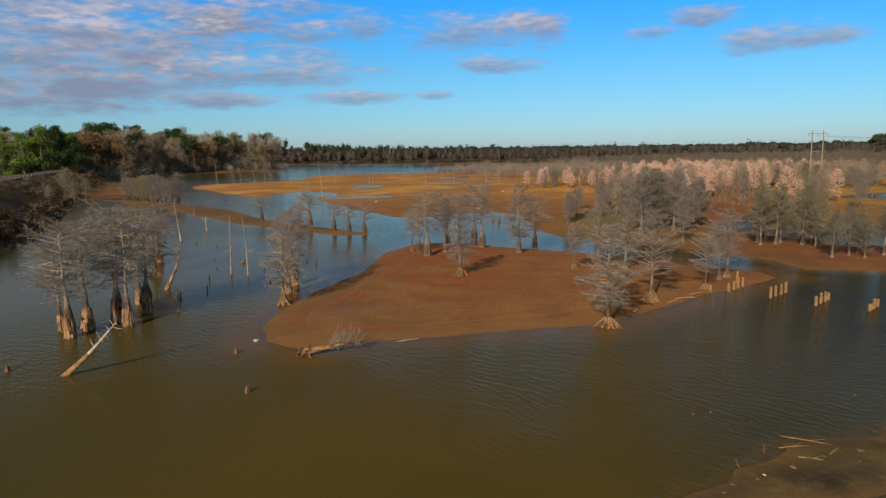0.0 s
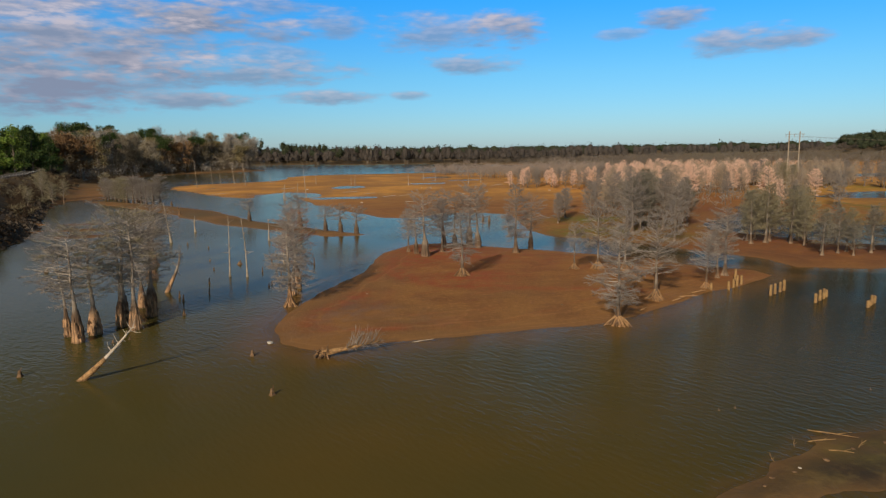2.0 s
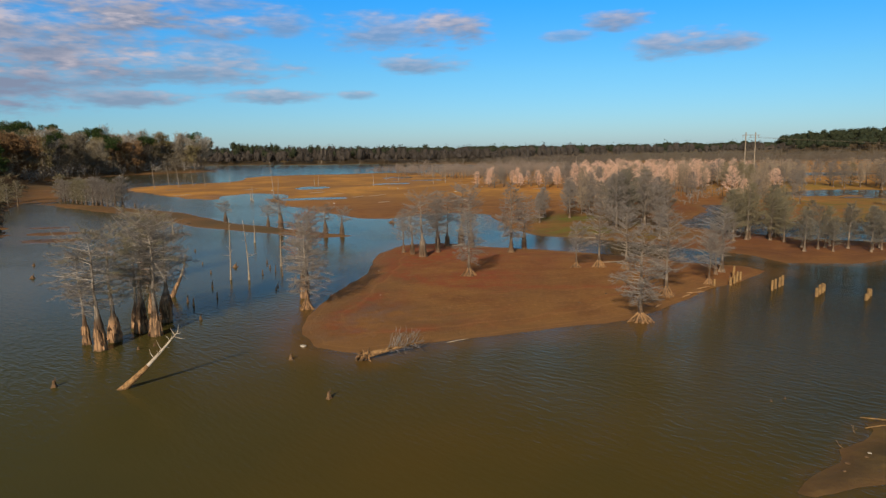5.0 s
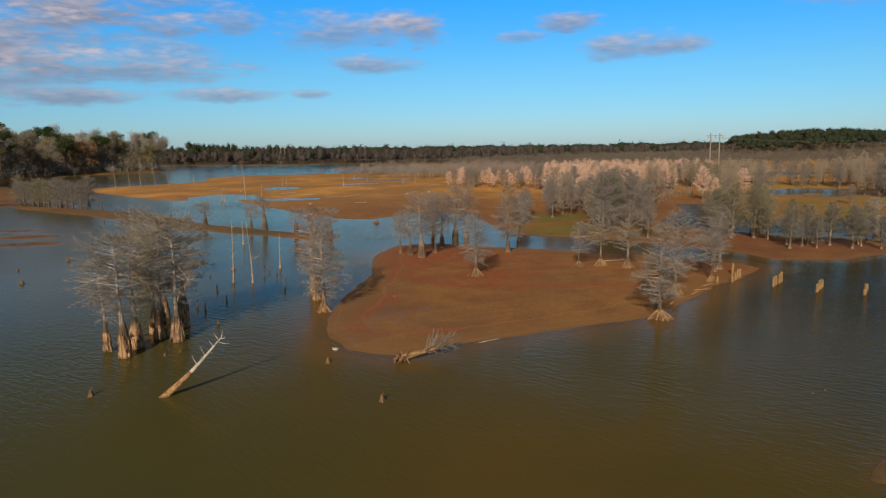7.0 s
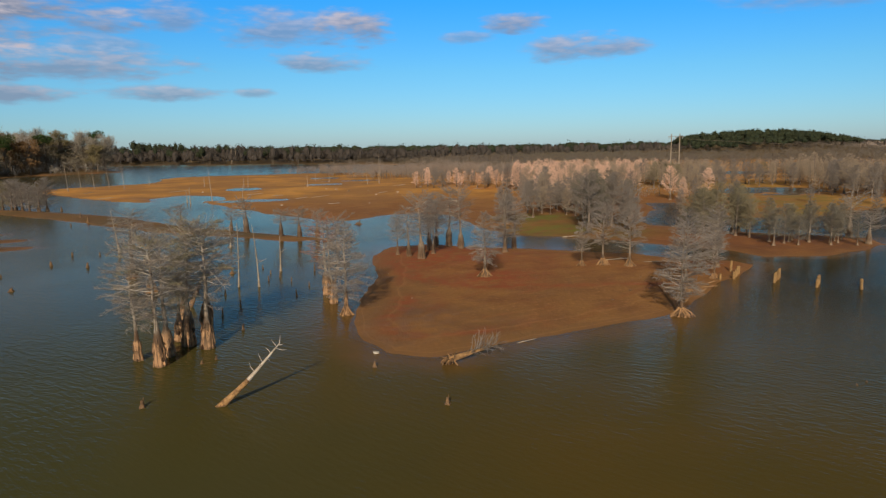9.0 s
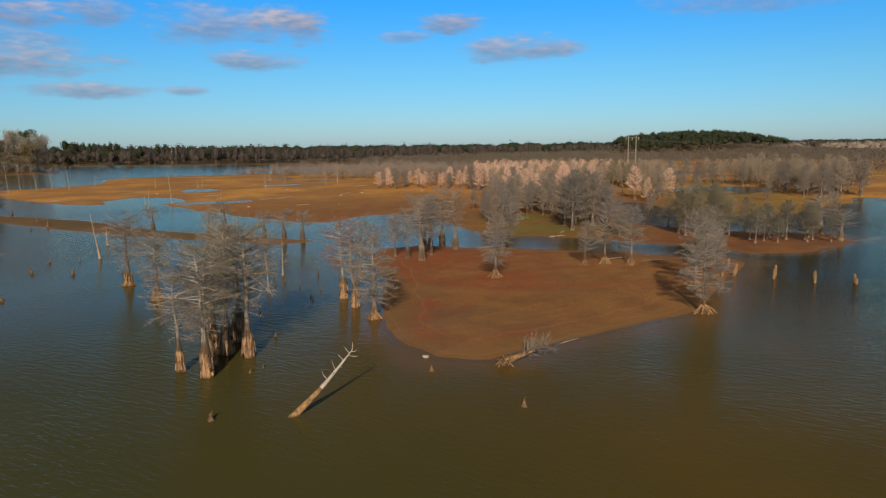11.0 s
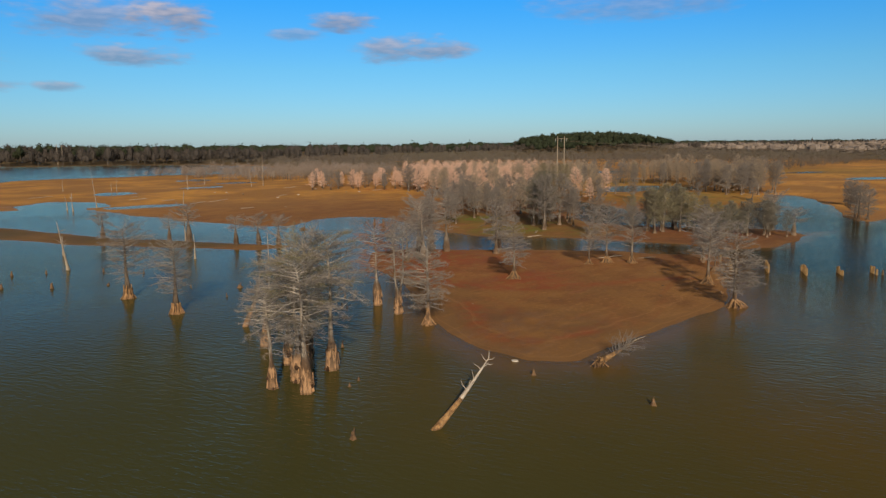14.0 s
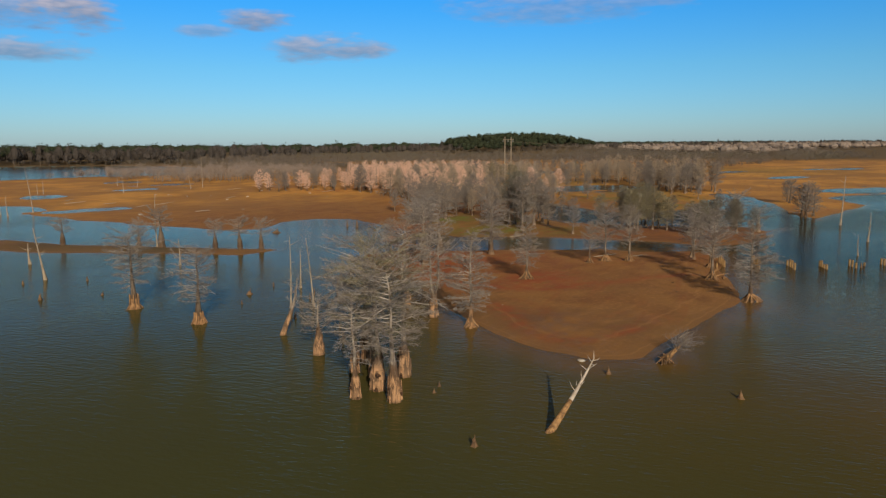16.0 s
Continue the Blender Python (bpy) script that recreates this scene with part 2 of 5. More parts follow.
def water_material():
    n = Nodes("murky_water")
    nt = n.nt
    calm = n.band(n.noise(.018, 3), .42, .60, .38, 1.0)
    w1 = n.noise(2.1, 3, .55, stretch=(.40, 1.2, 1, -.95))
    w2 = n.noise(4.0, 3, .5, stretch=(.5, 1.3, 1, -.7))
    waves = n.calc("MULTIPLY", n.calc("ADD", w1, n.calc("MULTIPLY", w2, .35)), n.calc("MULTIPLY", calm, n.band(n.attribute("silt_tone"), 0, 1, 1.9, 1.05)))
    normal = n.bump(waves, .088, .9)
    brown_tone = n.mix(n.band(n.noise(.03, 4), .3, .7), (.104, .071, .0150), (.074, .062, .0165))
    brown_tone = n.mix(n.band(n.calc("ADD", n.axis(0), n.calc("MULTIPLY", n.noise(.04, 3), 24)), -34, 6, 1, 0), brown_tone, (.060, .064, .0235))
    tone = n.mix(n.calc("ADD", n.attribute("silt_tone"), n.calc("MULTIPLY", n.calc("SUBTRACT", n.noise(.045, 4), .5), .5), True), (.023, .027, .0145), brown_tone)
    shoal = n.band(n.calc("ADD", n.attribute("depth"), n.calc("MULTIPLY", n.calc("SUBTRACT", n.noise(.25, 4), .5), .25)), .0, .36, .85, 0)
    tone = n.mix(n.calc("MULTIPLY", shoal, n.band(n.axis(1), 42, 52, .35, 1)), tone, (.150, .085, .032))
    diffuse, clear, gloss = (nt.nodes.new("ShaderNodeBsdf" + k) for k in ("Diffuse", "Transparent", "Glossy"))
    n.link(tone, diffuse.inputs["Color"])
    n.link((.95, .88, .70), clear.inputs["Color"])
    gloss.inputs["Roughness"].default_value = .13
    n.link((.93, .86, .74), gloss.inputs["Color"])
    n.link(normal, gloss.inputs["Normal"])
    fresnel = nt.nodes.new("ShaderNodeFresnel")
    n.link(n.band(n.attribute("silt_tone"), 0, 1, 1.115, 1.195), fresnel.inputs["IOR"])
    n.link(normal, fresnel.inputs["Normal"])
    body, top = nt.nodes.new("ShaderNodeMixShader"), nt.nodes.new("ShaderNodeMixShader")
    n.link(n.band(n.attribute("depth"), .0, .10, .85, 1.0), body.inputs[0])
    nt.links.new(clear.outputs[0], body.inputs[1])
    nt.links.new(diffuse.outputs[0], body.inputs[2])
    n.link(fresnel.outputs[0], top.inputs[0])
    nt.links.new(body.outputs[0], top.inputs[1])
    nt.links.new(gloss.outputs[0], top.inputs[2])
    nt.links.new(top.outputs[0], n.out.inputs[0])
    return n.mat


def bark_material(name, low, high, line=2.3, stain=(.07, .045, .028)):
    """Bark that is bare and tan below the lake's old level (line, metres up) and weathered grey above."""
    n = Nodes(name)
    ridges = n.noise(2.0, 5, .62, vector=n.object, stretch=(3.2, 3.2, .3))
    patch = n.noise(.9, 4, .6, vector=n.object)
    z = n.calc("ADD", n.axis(2), n.calc("MULTIPLY", n.calc("SUBTRACT", patch, .5), 2.2))
    c = n.mix(n.band(z, line - .6, line + .5), low, high)
    ring = n.calc("MULTIPLY", n.band(z, line - .9, line - .1), n.band(z, line + .2, line + .9, 1, 0))
    c = n.mix(n.calc("MULTIPLY", ring, .65), c, stain)
    # brown rotten bark hangs in patches down to the bare lower wood
    flake = n.noise(1.5, 5, .65, vector=n.object, stretch=(1.5, 1.5, .5))
    hang = n.calc("MULTIPLY", n.band(flake, .455, .52), n.band(n.axis(2), .3, .9))
    c = n.mix(n.calc("MULTIPLY", hang, n.band(n.axis(2), line, line + 1.2, .85, .25)), c, (.075, .043, .026))
    c = n.mix(n.band(ridges, .46, .62, .0, .75), c, stain)
    c = n.mix(n.calc("MULTIPLY", n.random(), .14), c, (.30, .24, .18))
    c = n.mix(n.band(n.axis(2), .06, .25, .5, 0), c, (.07, .045, .025))
    return n.done(c, .9, n.bump(ridges, .05, .8), .2)


def plain_material(name, a, b, scale=1.2, rough=.9, spec=.2, island=0.0, bump=0.0, third=None):
    n = Nodes(name)
    f = n.band(n.noise(scale, 5, .6), .32, .68)
    if island:
        f = n.calc("ADD", n.calc("MULTIPLY", f, 1 - island), n.calc("MULTIPLY", n.island(), island))
    c = n.mix(f, a, b)
    if third:
        c = n.mix(n.band(n.noise(scale * .13, 4, .6), .45, .65), c, third)
    c = n.mix(n.calc("MULTIPLY", n.random(), .25), c, tuple(.5 * (x + y) * 1.25 for x, y in zip(a, b)))
    return n.done(c, rough, n.bump(n.noise(scale * 9, 4), bump, .7) if bump else None, spec)


GROUND, WATER = ground_material(), water_material()
BARK_WET = bark_material("cypress_bark_waterline", (.42, .25, .135), (.34, .30, .255))
BARK_DRY = bark_material("cypress_bark_bank", (.20, .125, .074), (.21, .175, .14), line=1.4)
BARK_GREY = bark_material("cypress_bark_grey", (.26, .19, .13), (.27, .235, .20), line=1.2)
BARK_STUB = bark_material("cypress_bark_dark", (.105, .07, .045), (.14, .115, .092), line=1.0)
LIMB = plain_material("cypress_limb_bark", (.50, .445, .39), (.24, .208, .18), 2.0)
BURL_BARK = plain_material("rotten_burl_bark", (.085, .048, .028), (.035, .022, .015), 3.0, bump=.06)
# LIMB with less light in its colour, for wood trees outside the sunlit pink
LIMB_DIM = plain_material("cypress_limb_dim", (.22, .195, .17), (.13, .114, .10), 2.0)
TWIG_GREY = plain_material("bare_twigs_grey", (.285, .252, .225), (.130, .114, .102), .6, island=.6)
# pinkish twigs brightened: the warm sunlight on the wood is in the colour
TWIG_SUNLIT = plain_material("bare_twigs_sunlit", (.82, .57, .44), (.50, .33, .25), .3, island=.5)
TWIG_OLIVE = plain_material("bare_twigs_olive", (.26, .23, .145), (.14, .125, .082), .5, island=.5)
# olive-grey twigs, darkened for cloud shade over bank, creek and clump
TWIG_SHADED = plain_material("bare_twigs_shaded", (.205, .188, .150), (.110, .100, .080), .5, island=.5)
TWIG_TAN = plain_material("bare_twigs_tan", (.40, .325, .245), (.23, .185, .14), .4, island=.5)
TWIG_RUST = plain_material("rusty_needles", (.30, .13, .065), (.21, .10, .06), .5, island=.6)
DEAD_WOOD = plain_material("bleached_dead_wood", (.37, .31, .24), (.22, .175, .13), 1.6, bump=.02)
ROOT_WOOD = plain_material("sunlit_root_wood", (.36, .215, .105), (.20, .115, .058), 1.8)
STUMP_WOOD = plain_material("soaked_stump_wood", (.20, .125, .068), (.08, .05, .03), 2.2, bump=.03)
PILE_WOOD = plain_material("weathered_pile_wood", (.32, .20, .085), (.17, .105, .05), 2.5, bump=.02)
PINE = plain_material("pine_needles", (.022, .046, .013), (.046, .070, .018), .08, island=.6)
HARDWOOD = plain_material("bare_hardwood", (.34, .312, .268), (.21, .192, .165), .05, island=.45, third=(.17, .14, .085))
SHRUB = plain_material("marsh_shrub_twigs", (.165, .138, .116), (.098, .083, .071), .03, island=.4, third=(.135, .122, .092))
FAR_TRUNK = plain_material("far_trunks", (.17, .14, .11), (.09, .075, .06), .5)
DAM_BRUSH = plain_material("dam_brush", (.075, .050, .030), (.034, .024, .016), .3, island=.5)
STONE = plain_material("riprap_stone", (.10, .082, .064), (.04, .034, .028), 1.5, island=.5, bump=.03)
ROAD = plain_material("asphalt_road", (.085, .078, .07), (.055, .052, .05), .8, bump=.01)
WHITE = plain_material("white_paint", (.78, .78, .76), (.66, .66, .64), 3, rough=.5)
PALE = plain_material("pale_litter", (.58, .54, .47), (.40, .36, .31), 3, rough=.6)
STEEL = plain_material("galvanised_wire", (.40, .40, .40), (.30, .30, .30), 2, rough=.5, spec=.5)


# ---- mesh helpers ----
def mesh_of(name, verts, faces, material, smooth=False):
    me = bpy.data.meshes.new(name)
    me.from_pydata([tuple(v) for v in verts] if not isinstance(verts, np.ndarray) else verts.tolist(), [],
                   faces.tolist() if isinstance(faces, np.ndarray) else faces)
    me.materials.append(material)
    if smooth:
        me.polygons.foreach_set("use_smooth", np.ones(len(me.polygons), bool))
    me.update()
    return me


def part(name, mesh, parent, label=""):
    ob = new(name, mesh)
    ob.parent = parent
    return tagged(ob, label)


def sticks(segments, sides=3):
    """Tapered rods: rows of start, end, start radius, end radius."""
    s = np.array(segments, float)
    p, q, r0, r1 = s[:, :3], s[:, 3:6], s[:, 6], s[:, 7]
    way = q - p
    way /= np.maximum(np.linalg.norm(way, axis=1, keepdims=True), 1e-6)
    side = np.where(np.abs(way[:, 2:3]) < .9, np.array([[0, 0, 1.0]]), np.array([[1.0, 0, 0]]))
    a = np.cross(way, side)
    a /= np.linalg.norm(a, axis=1, keepdims=True)
    b = np.cross(way, a)
    ring = []
    for base, r in ((p, r0), (q, r1)):
        for k in range(sides):
            t = 2 * math.pi * k / sides
            ring.append(base + (a * math.cos(t) + b * math.sin(t)) * r[:, None])
    verts = np.stack(ring, 1).reshape(-1, 3)
    n = len(s)
    start = (np.arange(n) * 2 * sides)[:, None]
    faces = [start + np.array([[k, (k + 1) % sides, sides + (k + 1) % sides, sides + k]]) for k in range(sides)]
    faces = np.stack(faces, 1).reshape(-1, 4)
    return verts, faces


def spikes(rows):
    """The finest twigs: slender blades that taper to a point; rows of start, end, half width."""
    s = np.array(rows, float)
    p, q, r = s[:, :3], s[:, 3:6], s[:, 6:7]
    g = np.random.RandomState(len(s))
    side = np.cross(q - p, g.normal(0, 1, p.shape))
    side /= np.maximum(np.linalg.norm(side, axis=1, keepdims=True), 1e-6)
    return np.stack([p - side * r, p + side * r, q], 1).reshape(-1, 3), np.arange(3 * len(s)).reshape(-1, 3)


def lathe(profile, sides, fold=0.0, lobes=7, seed=0, bend=None, fade=2.0):
    """A fluted trunk: rows of height and radius; fold: how deep the flutes of the foot are; bend(z): sideways shift."""
    rng = random.Random(seed)
    ph = [rng.uniform(0, 6.28) for _ in range(3)]
    verts, faces = [], []
    for z, r in profile:
        f = fold * math.exp(-max(z, -.4) / fade)
        dx, dy = bend(z) if bend else (0, 0)
        for k in range(sides):
            t = 2 * math.pi * k / sides
            rr = r * (1 + f * math.cos(lobes * t + ph[0]) + f * .5 * math.cos((lobes - 3) * t + ph[1]) + .05 * math.cos(2 * t + ph[2] + z))
            verts.append((rr * math.cos(t) + dx, rr * math.sin(t) + dy, z))
    for j in range(len(profile) - 1):
        for k in range(sides):
            faces.append((j * sides + k, j * sides + (k + 1) % sides, (j + 1) * sides + (k + 1) % sides, (j + 1) * sides + k))
    faces.append(tuple((len(profile) - 1) * sides + k for k in range(sides)))
    return verts, faces


def unit(v):
    return v / max(np.linalg.norm(v), 1e-6)


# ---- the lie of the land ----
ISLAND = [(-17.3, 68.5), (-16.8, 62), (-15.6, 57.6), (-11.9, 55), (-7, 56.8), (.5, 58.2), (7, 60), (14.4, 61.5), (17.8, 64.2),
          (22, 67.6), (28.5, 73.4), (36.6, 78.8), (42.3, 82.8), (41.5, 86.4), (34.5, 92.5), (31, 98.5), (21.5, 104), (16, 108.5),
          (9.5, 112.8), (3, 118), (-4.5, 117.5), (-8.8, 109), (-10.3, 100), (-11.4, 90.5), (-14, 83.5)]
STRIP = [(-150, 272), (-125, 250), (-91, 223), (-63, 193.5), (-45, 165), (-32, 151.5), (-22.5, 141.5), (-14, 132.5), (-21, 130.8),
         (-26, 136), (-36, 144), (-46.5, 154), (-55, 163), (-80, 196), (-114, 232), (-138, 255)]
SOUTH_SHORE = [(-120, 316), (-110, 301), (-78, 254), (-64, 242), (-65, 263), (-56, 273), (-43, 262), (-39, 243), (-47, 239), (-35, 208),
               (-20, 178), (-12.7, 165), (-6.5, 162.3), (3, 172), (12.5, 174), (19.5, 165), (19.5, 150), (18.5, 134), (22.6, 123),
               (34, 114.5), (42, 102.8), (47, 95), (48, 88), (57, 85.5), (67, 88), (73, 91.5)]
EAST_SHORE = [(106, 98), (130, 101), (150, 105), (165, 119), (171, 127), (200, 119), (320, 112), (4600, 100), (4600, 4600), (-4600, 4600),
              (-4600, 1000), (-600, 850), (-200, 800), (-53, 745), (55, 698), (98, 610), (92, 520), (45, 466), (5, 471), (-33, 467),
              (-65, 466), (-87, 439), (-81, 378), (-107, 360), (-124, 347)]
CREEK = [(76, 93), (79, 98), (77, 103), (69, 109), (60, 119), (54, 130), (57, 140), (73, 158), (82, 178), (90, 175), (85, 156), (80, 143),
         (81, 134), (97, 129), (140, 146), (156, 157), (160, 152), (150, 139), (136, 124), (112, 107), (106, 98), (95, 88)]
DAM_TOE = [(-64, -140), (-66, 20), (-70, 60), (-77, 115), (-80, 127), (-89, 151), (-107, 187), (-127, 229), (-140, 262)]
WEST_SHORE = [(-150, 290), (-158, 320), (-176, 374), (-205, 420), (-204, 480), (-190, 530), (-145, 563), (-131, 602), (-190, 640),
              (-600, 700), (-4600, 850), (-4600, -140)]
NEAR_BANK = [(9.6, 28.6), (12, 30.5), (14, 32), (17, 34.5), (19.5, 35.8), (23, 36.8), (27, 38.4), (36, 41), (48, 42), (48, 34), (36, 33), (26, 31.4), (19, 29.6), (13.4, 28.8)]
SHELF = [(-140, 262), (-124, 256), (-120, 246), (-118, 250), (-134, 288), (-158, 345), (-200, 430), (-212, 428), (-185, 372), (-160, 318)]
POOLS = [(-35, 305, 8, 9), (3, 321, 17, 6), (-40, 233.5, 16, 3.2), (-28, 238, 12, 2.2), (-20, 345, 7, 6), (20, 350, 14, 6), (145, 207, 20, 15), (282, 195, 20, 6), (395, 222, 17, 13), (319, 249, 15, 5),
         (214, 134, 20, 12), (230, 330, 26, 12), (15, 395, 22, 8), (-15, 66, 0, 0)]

ISLETS = [(-77.5, 151, 6, 3), (-73, 139, 6, 3), (-84, 163, 5, 2.5)]


def side_of(px, py, ring):
    """Distance to a closed outline, positive inside."""
    best = np.full(px.shape, 1e9)
    inside = np.zeros(px.shape, bool)
    for (ax, ay), (bx, by) in zip(ring, ring[1:] + ring[:1]):
        ex, ey = bx - ax, by - ay
        t = np.clip(((px - ax) * ex + (py - ay) * ey) / (ex * ex + ey * ey), 0, 1)
        best = np.minimum(best, np.hypot(px - ax - t * ex, py - ay - t * ey))
        cross = (ay > py) != (by > py)
        inside ^= cross & (px < (bx - ax) * (py - ay) / (by - ay + 1e-12) + ax)
    return np.where(inside, best, -best)


def lumps(px, py, size, seed):
    """Smooth value noise, -1 to 1."""
    u, v = px / size, py / size
    iu, iv = np.floor(u).astype(np.int64), np.floor(v).astype(np.int64)
    fu, fv = u - iu, v - iv
    fu, fv = fu * fu * (3 - 2 * fu), fv * fv * (3 - 2 * fv)

    def corner(a, b):
        h = (a * 374761393 + b * 668265263 + seed * 974711) & 0x7FFFFFFF
        h = ((h ^ (h >> 13)) * 1274126177) & 0x7FFFFFFF
        return (h & 0xFFFF) / 32767.5 - 1

    top = corner(iu, iv) * (1 - fu) + corner(iu + 1, iv) * fu
    low = corner(iu, iv + 1) * (1 - fu) + corner(iu + 1, iv + 1) * fu
    return top * (1 - fv) + low * fv


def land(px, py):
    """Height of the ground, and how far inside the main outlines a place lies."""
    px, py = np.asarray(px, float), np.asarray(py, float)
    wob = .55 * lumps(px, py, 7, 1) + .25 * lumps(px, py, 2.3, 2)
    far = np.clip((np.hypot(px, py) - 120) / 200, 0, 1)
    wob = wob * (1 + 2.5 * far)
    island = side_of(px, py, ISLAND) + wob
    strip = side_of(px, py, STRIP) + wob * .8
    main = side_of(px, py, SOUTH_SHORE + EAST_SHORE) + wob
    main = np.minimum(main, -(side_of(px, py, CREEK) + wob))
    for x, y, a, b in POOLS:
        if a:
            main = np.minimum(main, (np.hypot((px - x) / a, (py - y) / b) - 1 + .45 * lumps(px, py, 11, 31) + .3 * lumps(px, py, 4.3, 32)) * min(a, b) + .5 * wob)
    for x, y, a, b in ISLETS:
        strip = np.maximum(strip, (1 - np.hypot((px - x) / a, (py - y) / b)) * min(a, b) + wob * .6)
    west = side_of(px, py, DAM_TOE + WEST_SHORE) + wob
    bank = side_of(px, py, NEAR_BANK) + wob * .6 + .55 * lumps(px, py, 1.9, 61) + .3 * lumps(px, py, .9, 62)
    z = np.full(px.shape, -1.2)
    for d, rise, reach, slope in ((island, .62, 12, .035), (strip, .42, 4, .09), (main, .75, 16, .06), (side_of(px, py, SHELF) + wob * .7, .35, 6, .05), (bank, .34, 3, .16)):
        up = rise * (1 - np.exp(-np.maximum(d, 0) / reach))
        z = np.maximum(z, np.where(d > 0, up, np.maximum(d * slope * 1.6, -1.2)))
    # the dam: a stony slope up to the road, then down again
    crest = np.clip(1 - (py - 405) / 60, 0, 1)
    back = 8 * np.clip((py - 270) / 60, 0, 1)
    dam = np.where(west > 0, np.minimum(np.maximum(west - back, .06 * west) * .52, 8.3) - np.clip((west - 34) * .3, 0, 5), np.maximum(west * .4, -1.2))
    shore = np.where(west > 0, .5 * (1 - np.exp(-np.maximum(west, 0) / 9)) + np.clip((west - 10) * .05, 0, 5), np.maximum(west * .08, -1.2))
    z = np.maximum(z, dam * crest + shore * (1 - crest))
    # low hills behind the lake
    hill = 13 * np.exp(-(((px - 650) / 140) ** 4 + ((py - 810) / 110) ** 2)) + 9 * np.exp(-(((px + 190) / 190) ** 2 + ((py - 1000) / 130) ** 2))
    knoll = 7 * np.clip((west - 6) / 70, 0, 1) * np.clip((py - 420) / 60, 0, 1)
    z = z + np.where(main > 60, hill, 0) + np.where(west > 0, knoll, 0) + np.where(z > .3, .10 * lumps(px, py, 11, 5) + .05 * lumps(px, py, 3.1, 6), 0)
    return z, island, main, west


def height_at(x, y):
    return float(land(np.array([x]), np.array([y]))[0][0])


def spread(lo, hi, step, reach):
    inner = list(np.arange(lo, hi + step / 2, step))
    right, left, s = [], [], step
    while (right[-1] if right else hi) < reach:
        s *= 1.09
        right.append((right[-1] if right else hi) + s)
    s = step
    while (left[-1] if left else lo) > -reach:
        s *= 1.09
        left.append((left[-1] if left else lo) - s)
    return np.array(left[::-1] + inner + right)


def build_ground():
    xs, ys = spread(-60, 100, 1.0, 4500), spread(28, 190, 1.0, 4500)
    gx, gy = np.meshgrid(xs, ys)
    z, island, main, west = land(gx, gy)
    nx, ny = len(xs), len(ys)
    verts = np.stack([gx, gy, z], -1).reshape(-1, 3)
    idx = np.arange(nx * ny).reshape(ny, nx)
    faces = np.stack([idx[:-1, :-1], idx[:-1, 1:], idx[1:, 1:], idx[1:, :-1]], -1).reshape(-1, 4)
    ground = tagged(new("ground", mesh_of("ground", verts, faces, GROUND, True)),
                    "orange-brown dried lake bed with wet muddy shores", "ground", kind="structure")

    def blobs(rows):
        a = np.zeros(gx.shape)
        for x, y, r, s in rows:
            a = np.maximum(a, s * np.clip(1.25 - np.hypot(gx - x, gy - y) / r, 0, 1))
        return a * (.75 + .5 * lumps(gx, gy, 5, 9))

    wood = np.clip((gx - 40) / 20, 0, 1) * np.clip((gy - 100) / 30, 0, 1) * (main > 2) * np.clip(1 - (gy - 300) / 90, 0, 1) * np.clip(1 - (gx - 110) / 40, 0, 1)
    litter = blobs([(1, 109, 16, 1.25), (-5, 103, 9, 1.1), (3, 86, 8, 1.0), (-3, 98, 10, .9), (12, 101, 10, .9), (8, 94, 9, .6), (20, 88, 5, .5), (36, 83, 8, .5), (60, 104, 14, .9),
                    (46, 108, 9, .7), (-7, 96, 5, .6)]) + .75 * wood * np.clip(.4 + lumps(gx, gy, 17, 12), 0, 1)
    # a red arc of washed-up needles across the island
    arc = np.exp(-((np.hypot(gx - 9, gy - 92) - 15.5 - .6 * lumps(gx, gy, 4, 21)) / 1.6) ** 2) * (gx < 6) * (gy < 99)
    arc2 = np.exp(-((np.hypot(gx - 22, gy - 118) - 43 - .8 * lumps(gx, gy, 5, 22)) / 1.0) ** 2) * (gx > -8) * (gx < 24) * .8
    rim = np.exp(-((island - 4.2 - 1.5 * lumps(gx, gy, 6, 23)) / 1.3) ** 2) * np.clip((4 - gx) / 6, 0, 1) * (gy > 60) + .35 * np.exp(-((island - 8.5 - 2.0 * lumps(gx, gy, 7, 24)) / .8) ** 2) * np.clip((10 - gx) / 6, 0, 1)
    litter = np.maximum(litter, 1.0 * rim * np.clip(.6 + .6 * lumps(gx, gy, 3.3, 25), 0, 1))
    litter = np.clip(np.maximum(np.maximum(litter, arc * (island > 0)), arc2 * (island > 0)), 0, 1)
    grass = blobs([(22, 35, 16, .35), (40, 36, 16, .4), (31, 128, 13, .9), (36, 148, 12, .9), (48, 136, 9, .7), (130, 176, 16, .8), (42, 120, 9, .7), (70, 112, 9, .6), (105, 135, 22, .9), (120, 165, 30, .8), (150, 240, 40, .6), (330, 250, 60, .5)])
    soil = np.clip(np.maximum(np.clip((west - 2) / 4, 0, 1), np.clip((np.hypot(gx, gy) - 420) / 120, 0, 1) * (main > 4) * (gx < 230)), 0, 1)
    soil = np.maximum(soil, np.clip((np.hypot(gx, gy) - 620) / 100, 0, 1))
    soil = np.maximum(soil, np.clip(side_of(gx, gy, NEAR_BANK) + 2, 0, 1) * (.8 + .3 * lumps(gx, gy, 3, 17)))
    soil = np.maximum(soil, np.clip(side_of(gx, gy, STRIP) + 2.5, 0, 1) * (.75 + .4 * lumps(gx, gy, 9, 15)))
    soil = np.maximum(soil, .7 * np.clip(side_of(gx, gy, SHELF) + 2.5, 0, 1) * (.7 + .5 * lumps(gx, gy, 9, 16)))
